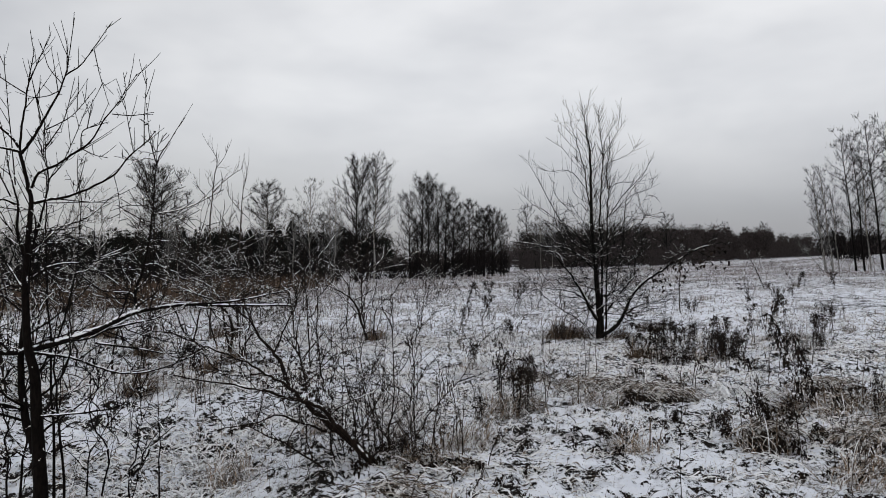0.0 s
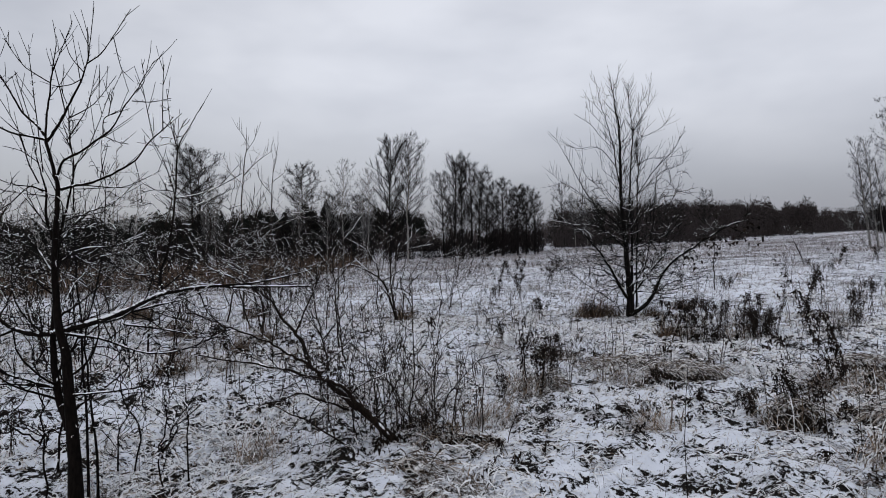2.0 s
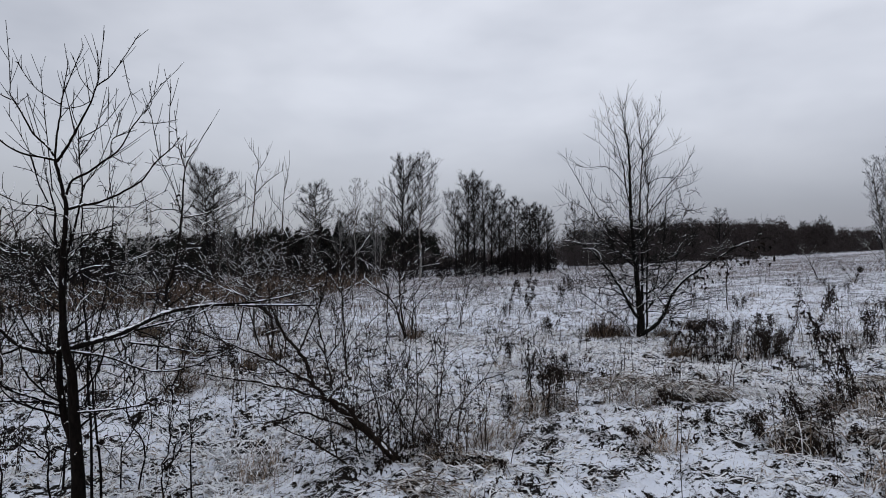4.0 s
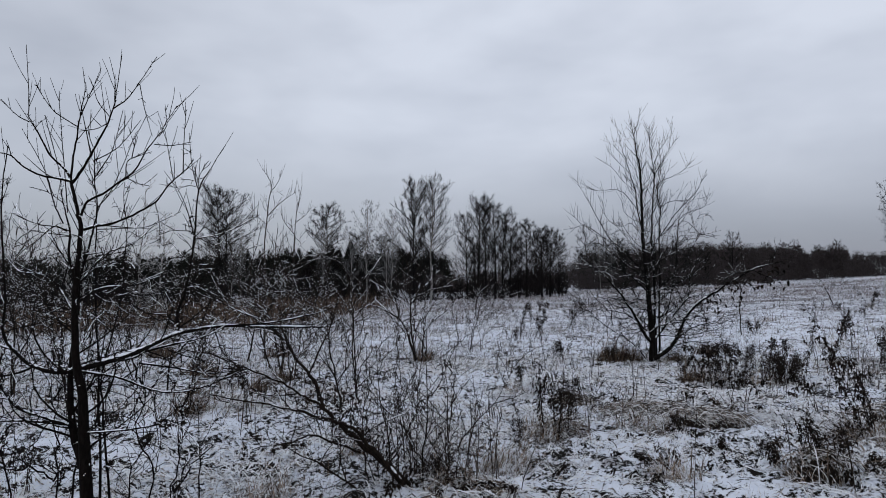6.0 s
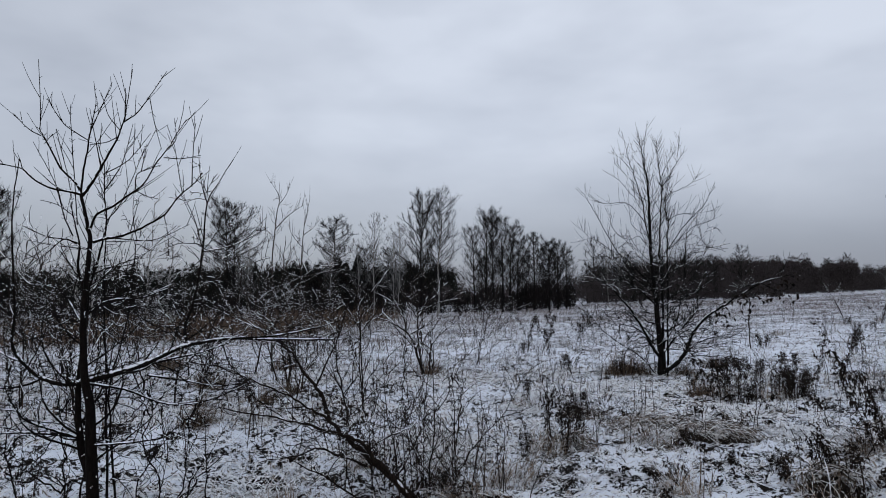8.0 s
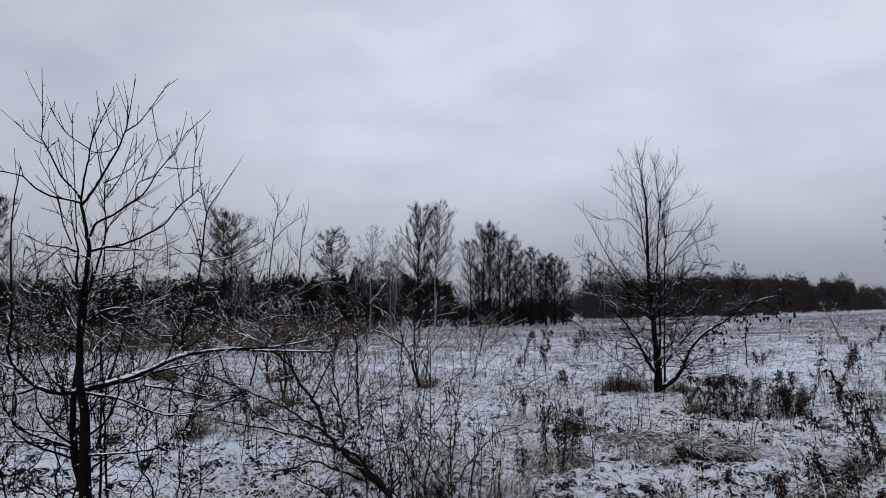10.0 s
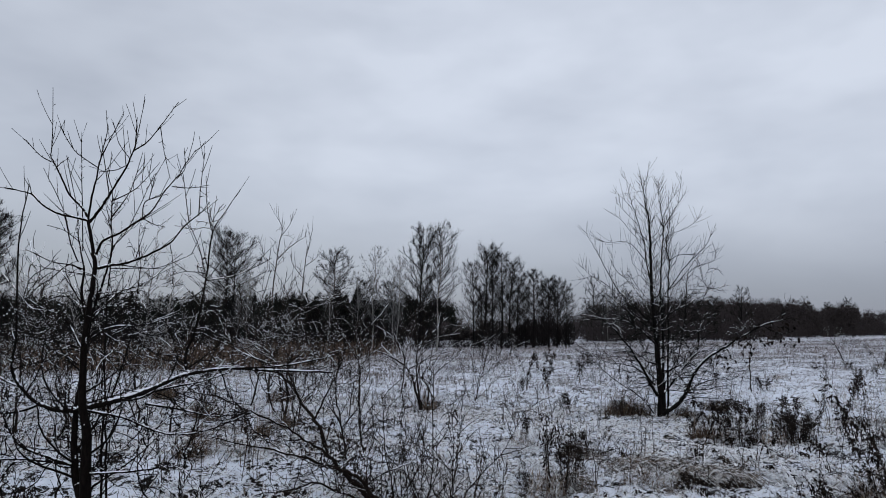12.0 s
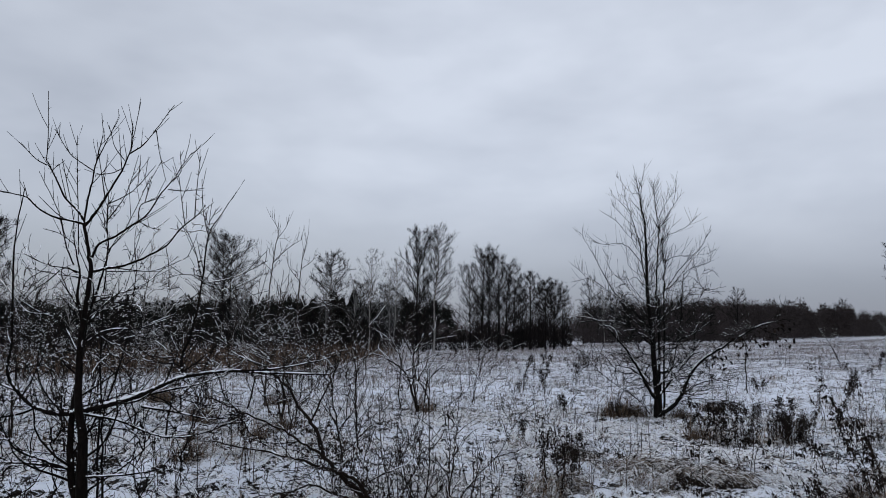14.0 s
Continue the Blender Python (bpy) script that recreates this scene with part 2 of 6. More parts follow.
def height(x, y):
    """The meadow: level near by with a shallow hollow round the fruit tree, rising to the east with a low crest far off, sinking slowly to the north."""
    x, y = np.asarray(x, float), np.asarray(y, float)
    far = np.clip((y - 8) / 30, 0, 1)
    z = far * (0.035 - 0.013 * np.clip((y - 80) / 140, 0, 1)) * np.clip(x, -110, 110) - 0.007 * np.clip(y - 12, 0, 80)
    z = z - 0.22 * np.clip((-0.9 - x) / 1.2, 0, 1) * np.clip((8.0 - y) / 2.5, 0, 1)
    z = z + 0.0052 * np.clip(y, 0, 240) * np.clip((y - 60) / 60, 0, 1) * np.clip((x / np.maximum(y, 1) - 0.42) / 0.14, 0, 1)
    r = np.hypot(x, y)
    near = np.clip(18 / (r + 1), 0, 1) * np.clip((48 - r) / 12, 0, 1)
    lump = np.abs(vnoise(x * 6.1 + 40, y * 6.1)) * 0.065 + vnoise(x * 13.0, y * 13.0 + 7) * 0.026
    return z + near * (lump - 0.02) + 0.05 * vnoise(x * 0.55 + 3, y * 0.55) + 0.035 * vnoise(x * 1.7, y * 1.7) * np.clip(60 / (r + 1), 0, 1) \
        + 0.025 * vnoise(x * 4.3, y * 4.3) * np.clip(14 / (r + 1), 0, 1)


def smooth_line(points, per=4):
    """A curve through the points."""
    p = np.array(points, float)
    q = np.vstack([2 * p[0] - p[1], p, 2 * p[-1] - p[-2]])
    out = []
    for i in range(1, len(q) - 2):
        for s in np.linspace(0, 1, per, endpoint=False):
            a, b, c, d = q[i - 1], q[i], q[i + 1], q[i + 2]
            out.append(0.5 * (2 * b + (c - a) * s + (2 * a - 5 * b + 4 * c - d) * s ** 2 + (3 * b - a - 3 * c + d) * s ** 3))
    out.append(p[-1])
    return np.array(out)


class Wood:
    """Gathers tapered round shoots for one mesh."""

    def __init__(self):
        self.shoots = {}

    def add(self, pts, radii, sides=5):
        self.shoots.setdefault((len(pts), sides), []).append((pts, radii))

    def mesh(self, name, material):
        vs, fs, at = [], [], 0
        for (n, k), group in self.shoots.items():
            p = np.array([g[0] for g in group])
            r = np.array([g[1] for g in group])
            tan = np.gradient(p, axis=1)
            tan /= np.linalg.norm(tan, axis=2, keepdims=True) + 1e-9
            mean = tan.mean(axis=1, keepdims=True)
            ref = np.where(np.abs(mean[:, :, 2:3]) > 0.8, np.array([1.0, 0.2, 0]), np.array([0.1, 0.2, 1.0]))
            a = np.cross(tan, np.broadcast_to(ref, tan.shape))
            a /= np.linalg.norm(a, axis=2, keepdims=True) + 1e-9
            b = np.cross(tan, a)
            w = np.arange(k) * 2 * math.pi / k
            ring = p[:, :, None] + r[:, :, None, None] * (np.cos(w)[:, None] * a[:, :, None] + np.sin(w)[:, None] * b[:, :, None])
            t = len(group)
            vs.append(ring.reshape(-1, 3))
            i = np.arange(t)[:, None, None] * n * k + np.arange(n - 1)[None, :, None] * k + np.arange(k)[None, None]
            j = np.arange(t)[:, None, None] * n * k + np.arange(n - 1)[None, :, None] * k + (np.arange(k)[None, None] + 1) % k
            fs.append(np.stack([i, j, j + k, i + k], -1).reshape(-1, 4) + at)
            at += t * n * k
        return mesh_from(name, np.vstack(vs), np.vstack(fs), material)


def sprout(w, rng, pts, r0, r1, count, length, level, up=0.5, spread=0.9, start=0.15, sides=4, thin=0.0012, kids=5, steps=4, gather=None, wobble=0.13):
    """Side shoots along a shoot, and theirs in turn."""
    n = len(pts)
    for _ in range(count):
        u = start + (1 - start) * rng.random() ** 0.8
        i = min(n - 2, int(u * (n - 1)))
        f = u * (n - 1) - i
        at = pts[i] * (1 - f) + pts[i + 1] * f
        tan = pts[i + 1] - pts[i]
        tan = tan / (np.linalg.norm(tan) + 1e-9)
        side = np.array([rng.gauss(0, 1), rng.gauss(0, 1), rng.gauss(0, 0.6)])
        side -= tan * side.dot(tan)
        side /= np.linalg.norm(side) + 1e-9
        d = tan * math.cos(spread) + side * math.sin(spread) + np.array([0, 0, up])
        d /= np.linalg.norm(d)
        ln = length * (1.15 - 0.6 * u) * rng.uniform(0.45, 1.2)
        q = [at]
        for s in range(steps - 1):
            d = d + np.array([rng.gauss(0, wobble), rng.gauss(0, wobble), rng.gauss(0, wobble * 0.8) + up * 0.12])
            d /= np.linalg.norm(d)
            q.append(q[-1] + d * ln / (steps - 1))
        q = np.array(q)
        ra = max(thin, (r0 + (r1 - r0) * u) * 0.55)
        ra = min(ra, max(thin, ln * 0.014))
        w.add(q, np.linspace(ra, max(thin * 0.6, ra * 0.35), steps), sides)
        if gather is not None:
            gather.append((q, ra))
        if level > 0 and kids > 0:
            sprout(w, rng, q, ra, ra * 0.4, kids, ln * 0.5, level - 1, up, spread, 0.2, max(3, sides - 1), thin, max(1, kids - 2), 3, gather, wobble)


def twine(w, rng, pts, r0, count, length, level, up=0.15, thin=0.0025, start=0.1, curl=0.3, steps=9, gather=None, kids=4, spread=1.05):
    """Crooked side shoots that bend one way and then the other, kinked at each node, and theirs in turn."""
    n = len(pts)
    for k in range(count):
        u = start + (1 - start) * (k + rng.random()) / count
        i = min(n - 2, int(u * (n - 1)))
        f = u * (n - 1) - i
        at = pts[i] * (1 - f) + pts[i + 1] * f
        tan = pts[i + 1] - pts[i]
        tan = tan / (np.linalg.norm(tan) + 1e-9)
        side = np.array([rng.gauss(0, 1), rng.gauss(0, 0.8), rng.gauss(0, 0.7)])
        side -= tan * side.dot(tan)
        side /= np.linalg.norm(side) + 1e-9
        d = tan * math.cos(spread) + side * math.sin(spread) + np.array([0, 0, up])
        d /= np.linalg.norm(d)
        ln = length * (1.1 - 0.5 * u) * rng.uniform(0.4, 1.25)
        bend = np.array([rng.gauss(0, curl), rng.gauss(0, curl), rng.gauss(0, curl)])
        q = [at]
        for _ in range(steps - 1):
            if rng.random() < 0.35:
                bend = np.array([rng.gauss(0, curl), rng.gauss(0, curl), rng.gauss(0, curl) + up * 0.25])
            d = d + bend * 0.5 + np.array([rng.gauss(0, curl), rng.gauss(0, curl), rng.gauss(0, curl)]) * 1.15
            d /= np.linalg.norm(d)
            q.append(q[-1] + d * ln / (steps - 1))
        q = np.array(q)
        ra = min(max(thin, r0 * 0.5), max(thin, ln * 0.013))
        w.add(q, np.linspace(ra, max(thin * 0.55, ra * 0.4), steps), 4)
        if gather is not None:
            gather.append((q, ra))
        if level > 0:
            twine(w, rng, q, ra, kids, ln * 0.5, level - 1, up, thin, 0.15, curl, max(4, steps - 3), gather, max(1, kids - 1), spread)


def lodge(w, rng, pts, r, share=0.7, least=0.0, bare_below=0.0, breaks=0.0):
    """Ridges of snow along the upper side of a shoot, running on over several segments, with gaps."""
    run = []

    def drop():
        if len(run) > 1:
            q = np.array([p for p, _ in run])
            rad = np.array([max(least, x) for _, x in run])
            q[:, 2] += rad * 0.75
            rad = rad * np.array([rng.uniform(0.3, 1.15) for _ in run]) * 0.9
            rad[0] *= 0.25
            rad[-1] *= 0.25
            w.add(q, rad, 5)
        run.clear()

    for i in range(len(pts) - 1):
        seg = pts[i + 1] - pts[i]
        ln = np.linalg.norm(seg)
        ra, rb = (r[i], r[i + 1]) if hasattr(r, "__len__") else (r, r * 0.8)
        if ln < 1e-6 or ra < bare_below or abs(seg[2]) / ln > 0.92 or rng.random() > share:
            drop()
            continue
        if not run:
            run.append((pts[i] + seg * rng.uniform(0, 0.3), ra))
        for u in (0.33, 0.67):
            run.append((pts[i] + seg * u + np.array([0, 0, rng.gauss(0, ra * 0.12)]), ra + (rb - ra) * u))
        run.append((pts[i + 1], rb))
        if rng.random() < breaks:
            drop()
    drop()


def clumps(w, rng, pts, size, count):
    """Small lumps of snow caught along a twig."""
    for _ in range(count):
        u = rng.random() * (len(pts) - 1)
        i = min(len(pts) - 2, int(u))
        c = pts[i] + (pts[i + 1] - pts[i]) * (u - i)
        s = size * rng.uniform(0.6, 1.5)
        d = np.array([rng.gauss(0, 1), rng.gauss(0, 1), rng.gauss(0, 0.4)])
        d *= s / np.linalg.norm(d)
        c = c + np.array([0, 0, s * 0.6])
        w.add(np.array([c - d * 1.2, c - d * 0.4, c + d * 0.5, c + d * 1.2]), np.array([0.15, 0.9, 1.0, 0.15]) * s * 0.9, 5)


def part(name, mesh, parent, label=""):
    ob = new(name, mesh)
    ob.parent = parent
    return tagged(ob, label, kind="stuff" if name in ("snow", "leaves", "crown", "spray") else "")


# ---- ground ----
def build_ground():
    ang = np.concatenate([np.linspace(-0.72, 0.72, 320), np.linspace(0.72, 2 * math.pi - 0.72, 34)[1:-1]])
    rad = np.concatenate([[0.4, 1.0, 1.6, 2.2, 2.7], np.geomspace(3.1, 46, 240), np.geomspace(47, 130, 42), np.geomspace(140, 3500, 24)])
    a, r = np.meshgrid(ang, rad)
    x, y = r * np.sin(a), r * np.cos(a)
    v = np.stack([x, y, height(x, y)], -1).reshape(-1, 3)
    na, nr = len(ang), len(rad)
    i = (np.arange(nr - 1)[:, None] * na + np.arange(na)[None])
    j = (np.arange(nr - 1)[:, None] * na + (np.arange(na)[None] + 1) % na)
    f = np.stack([i, i + na, j + na, j], -1).reshape(-1, 4)
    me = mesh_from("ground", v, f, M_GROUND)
    bm = bmesh.new()
    bm.from_mesh(me)
    bm.verts.ensure_lookup_table()
    bm.faces.new([bm.verts[k] for k in range(na)])
    bmesh.ops.recalc_face_normals(bm, faces=bm.faces[:])
    bm.to_mesh(me)
    bm.free()
    tagged(new("ground", me), "meadow of flattened grass under thin patchy snow", "ground", kind="structure")


build_ground()


# ---- grass ----
def grass(name, label, material, count, r_range, width, length, lift, droop, seed, aim=0.66, patch=0.7, thresh=-1.0, box=None, flow=1.0, segs=4, power=1.0, kink=0.12):
    """Curved blades strewn over the meadow, thinning outwards. lift: how steeply they leave the ground; droop: how far they bend over."""
    rs = np.random.RandomState(seed)
    n = count * 3
    if box:
        x, y = rs.uniform(box[0], box[1], n), rs.uniform(box[2], box[3], n)
    else:
        r = r_range[0] + (r_range[1] - r_range[0]) * rs.rand(n) ** power
        a = rs.uniform(-aim, aim, n)
        x, y = r * np.sin(a), r * np.cos(a)
    keep = (vnoise(x * patch + seed, y * patch) * 0.6 + vnoise(x * patch * 3.1, y * patch * 3.1 + seed) * 0.4) > thresh + 0.25 * rs.randn(n)
    x, y = x[keep][:count], y[keep][:count]
    n = len(x)
    head = flow * 3.0 * vnoise(x * 0.45 + 9, y * 0.45 + seed) + rs.normal(0, 0.75, n)
    ln = rs.uniform(*length, n) * rs.uniform(0.6, 1.0, n)
    wd = rs.uniform(*width, n) * np.clip(np.hypot(x, y) / 7, 0.5, 1)
    pitch = rs.normal(*lift, n)
    bend = rs.uniform(*droop, n)
    p = np.stack([x, y, height(x, y) - 0.01], -1)
    dirx, diry = np.cos(head), np.sin(head)
    sidev = np.stack([-diry, dirx, np.zeros(n)], -1)
    roll = rs.normal(0, 0.5, n)
    verts = np.zeros((n, segs + 1, 2, 3), np.float32)
    for s in range(segs + 1):
        half = wd * (0.5 if s < max(1, segs - 1) else 0.38 if s < segs else 0.08)
        off = sidev * half[:, None]
        off[:, 2] += np.sin(roll) * half
        verts[:, s, 0], verts[:, s, 1] = p - off, p + off
        step = ln / segs
        p = p + np.stack([dirx * np.cos(pitch) * step, diry * np.cos(pitch) * step, np.sin(pitch) * step], -1)
        g = height(p[:, 0], p[:, 1]) + 0.004
        p[:, 2] = np.maximum(p[:, 2], g)
        pitch = pitch - bend / segs
        turn = rs.normal(0, kink, n)
        dirx, diry = dirx * np.cos(turn) - diry * np.sin(turn), dirx * np.sin(turn) + diry * np.cos(turn)
    base = np.arange(n)[:, None] * (segs + 1) * 2 + np.arange(segs)[None] * 2
    f = np.stack([base, base + 1, base + 3, base + 2], -1).reshape(-1, 4)
    me = mesh_from(name, verts.reshape(-1, 3), f, material)
    return tagged(new(name, me), label, "grass", kind="stuff")


def strands(name, label, material, tufts, each, r_range, wide, length, seed, aim=0.66, power=1.0, patch=0.8, thresh=-1.0, pitch=(0.55, 0.3), segs=4):
    """Tufts of bent grass, each blade with a rounded coat of snow along its back, combed the way the meadow lies."""
    rs = np.random.RandomState(seed)
    r = r_range[0] + (r_range[1] - r_range[0]) * rs.rand(tufts * 3) ** power
    a = rs.uniform(-aim, aim, tufts * 3)
    cx, cy = r * np.sin(a), r * np.cos(a)
    keep = vnoise(cx * patch + seed, cy * patch) + 0.5 * vnoise(cx * patch * 2.7, cy * patch * 2.7 + seed) > thresh + 0.2 * rs.randn(len(cx))
    cx, cy = cx[keep][:tufts], cy[keep][:tufts]
    k = len(cx)
    flow = 2.6 * vnoise(cx * 0.5 + 9, cy * 0.5 + 4) + rs.normal(0, 0.7, k)
    tall = rs.uniform(0.6, 1.25, k)
    x = np.repeat(cx, each) + rs.normal(0, 0.07, k * each)
    y = np.repeat(cy, each) + rs.normal(0, 0.07, k * each)
    n = len(x)
    head = np.repeat(flow, each) + rs.normal(0, 0.7, n)
    ln = rs.uniform(*length, n) * np.repeat(tall, each)
    half = rs.uniform(*wide, n) * np.clip(np.hypot(x, y) / 7, 0.7, 1.6)
    lift = rs.normal(pitch[0], pitch[1], n)
    drop = rs.uniform(0.6, 2.2, n)
    p = np.stack([x, y, height(x, y) + 0.004], -1)
    v = np.zeros((n, segs + 1, 3, 3), np.float32)
    for s in range(segs + 1):
        h = half * (0.7, 1.0, 1.0, 0.8, 0.12)[s * 4 // segs] * rs.uniform(0.75, 1.2, n)
        off = np.stack([-np.sin(head) * h, np.cos(head) * h, np.zeros(n)], -1)
        v[:, s, 0], v[:, s, 2] = p - off, p + off
        v[:, s, 1] = p + np.stack([np.zeros(n), np.zeros(n), h * 1.1], -1)
        step = ln / segs
        p = p + np.stack([np.cos(head) * np.cos(lift) * step, np.sin(head) * np.cos(lift) * step, np.sin(lift) * step], -1)
        p[:, 2] = np.maximum(p[:, 2], height(p[:, 0], p[:, 1]) + 0.006)
        lift = lift - drop / segs * 1.5
        head = head + rs.normal(0, 0.22, n)
    b = np.arange(n)[:, None] * (segs + 1) * 3 + np.arange(segs)[None] * 3
    f = np.concatenate([np.stack([b + c, b + c + 1, b + c + 4, b + c + 3], -1).reshape(-1, 4) for c in (0, 1)])
    return tagged(new(name, mesh_from(name, v.reshape(-1, 3), f, material)), label, "grass", kind="stuff")


strands("flattened_grass", "flattened meadow grass coated with snow", M_COAT, 2400, 6, (2.6, 15), (0.0045, 0.0100), (0.10, 0.30), 11, power=0.9, thresh=0.1, pitch=(0.28, 0.25))
strands("matted_grass", "short matted grass caked with snow", M_COAT, 3000, 5, (2.6, 22), (0.004, 0.009), (0.05, 0.16), 13, patch=1.6, thresh=-0.1, pitch=(0.2, 0.3), segs=2)
grass("bent_grass", "bent dead grass blades lying in the snow", M_FLAT, 16000, (2.6, 18), (0.005, 0.010), (0.08, 0.26), (0.12, 0.22), (-0.4, 1.0), 17, patch=0.9, thresh=0.1, segs=3, kink=0.35)
grass("dry_grass", "thin dry brown grass stalks poking through the snow", M_DRY, 7000, (2.8, 22), (0.002, 0.004), (0.08, 0.30), (1.1, 0.35), (0.0, 1.2), 23, patch=0.5, thresh=0.3, segs=3, kink=0.2)
grass("snowy_grass", "frosted meadow grass flattened under thin snow", M_FIELD, 44000, (13, 50), (0.010, 0.024), (0.08, 0.26), (0.5, 0.4), (0.2, 1.4), 31, patch=0.6, thresh=0.0, segs=2, kink=0.3)
grass("far_grass", "pale brown dead grass across the far field", M_FIELD, 14000, (42, 125), (0.03, 0.06), (0.08, 0.25), (0.5, 0.4), (0.1, 1.0), 37, patch=0.09, thresh=-0.1, segs=1)
grass("edge_grass", "low grey-brown dead grass in the open field", M_EDGE, 30000, (0, 0), (0.012, 0.030), (0.08, 0.26), (0.45, 0.4), (0.1, 1.4), 49, box=(-10, 36, 17, 54), patch=0.4, thresh=0.3, segs=2, kink=0.3)
grass("weed_stalks", "thin dark dead weed stalks dotted over the field", M_STALK, 16000, (8, 60), (0.006, 0.016), (0.08, 0.38), (1.1, 0.4), (0.0, 1.2), 39, patch=0.9, thresh=0.5, segs=2)
grass("undergrowth", "brown dead undergrowth between the saplings", M_REED, 11000, (0, 0), (0.005, 0.011), (0.12, 0.5), (1.3, 0.25), (0.0, 0.9), 43, box=(-26, -1.6, 7.5, 34), patch=0.25, thresh=0.0, segs=2)
grass("edge_grass", "grey-brown dead grass at the far end of the field", M_EDGE, 14000, (0, 0), (0.05, 0.13), (0.1, 0.28), (0.6, 0.4), (0.0, 0.8), 47, box=(0, 235, 112, 222), patch=0.03, thresh=-0.6, segs=1)
grass("edge_grass", "grey-brown dead grass before the copses", M_EDGE, 56000, (0, 0), (0.02, 0.055), (0.10, 0.32), (0.9, 0.35), (0.2, 1.2), 48, box=(-16, 66, 40, 118), patch=0.2, thresh=-0.1, segs=1)
grass("reeds", "band of rusty brown dry reeds before the woods", M_REED, 24000, (0, 0), (0.02, 0.045), (0.7, 1.8), (1.4, 0.15), (0.0, 0.5), 41, box=(-62, -10, 29, 66), patch=0.08, thresh=-0.7, segs=2)


# ---- trees ----
def traced_tree(name, label, base, parts, material, seed, side=(9, 0.32, 1), up=0.45, spread=0.85, snow=0.7, snow_from=0.004, thin=0.0012, sides=7, bare=0.2, kids=4, category="tree", least=0.0, bare_below=0.0, thicken=(3.5, 1.8), taper=1.1, trunk_taper=1.1, jitter=0.006, spurs=0, wobble=0.13, trunk_share=0.6, dots=0.0, dot=0.005, sinuous=None, curl=0.3, twig_snow=0.0, sink=0.12, spur=0.05, gaps=0.0):
    """A tree from its main stems and limbs, each with side shoots of its own. side: shoots per metre, their length, how often they fork."""
    rng = random.Random(seed)
    root = new(name)
    root.location = base
    tagged(root, label, category)
    for kind, r0, r1, points in parts:
        pts = smooth_line(points, 4)
        span = np.linalg.norm(np.diff(pts, axis=0), axis=1).sum()
        pts[1:-1] += np.array([[rng.gauss(0, jitter * min(1, span)) for _ in range(3)] for _ in range(len(pts) - 2)])
        if kind == "trunk" and abs(points[0][2]) < 0.25:
            pts[0][2] -= sink
        radii = r1 + (r0 - r1) * (1 - np.linspace(0, 1, len(pts))) ** (trunk_taper if kind == "trunk" else taper)
        if kind == "trunk":
            radii[0] *= 1.35
        w, sn, twigs = Wood(), Wood(), []
        w.add(pts, radii, sides if kind == "trunk" else max(4, sides - 1))
        n = int(side[0] * span * (thicken[0] if kind == "bough" else 1) * (trunk_share if kind == "trunk" else 1.0)) + 2
        sprout(w, rng, pts, r0, r1, n, side[1] * (thicken[1] if kind == "bough" else 1.0) * min(1.0, 0.4 + span / 1.5), side[2], up, spread, 0.35 if kind == "trunk" else bare, 4, thin, kids, 4, twigs, wobble)
        if sinuous and kind in sinuous[0]:
            low = pts[pts[:, 2] < (sinuous[5] if len(sinuous) > 5 else 99.0)]
            twine(w, rng, low if len(low) > 2 else pts[:3], r0, int(sinuous[1] * span) + 1, sinuous[2] * min(1.0, 0.4 + span / 1.5), sinuous[3], sinuous[4], thin * (1.4 if kind == "bough" else 1.0), 0.12 if kind == "trunk" else 0.05, curl, 9, twigs, 3)
        if spurs:
            short = []
            sprout(w, rng, pts, 0.006, 0.003, int(spurs * span), spur, 0, 0.25, 1.25, 0.1, 3, thin, 0, 3, short)
            for q, _ in short:
                if rng.random() < dots:
                    clumps(sn, rng, q, dot, 1)
        ob = part("trunk" if kind == "trunk" else "branch", w.mesh(kind, material), root)
        if snow > 0:
            lodge(sn, rng, pts, radii, snow, least, bare_below * (0.45 if kind == "bough" else 1.0), gaps)
            for q, ra in twigs:
                if twig_snow and rng.random() < twig_snow:
                    lodge(sn, rng, q, ra, 0.92, least * 0.85, breaks=0.1)
                    continue
                if ra > snow_from:
                    lodge(sn, rng, q, ra, snow * 0.6, least * 0.8, breaks=0.35)
                if dots and rng.random() < dots:
                    clumps(sn, rng, q, dot, 2)
            if sn.shoots:
                part("snow", sn.mesh("snow", M_SNOW), ob, "ridge of fresh white snow")
    return root


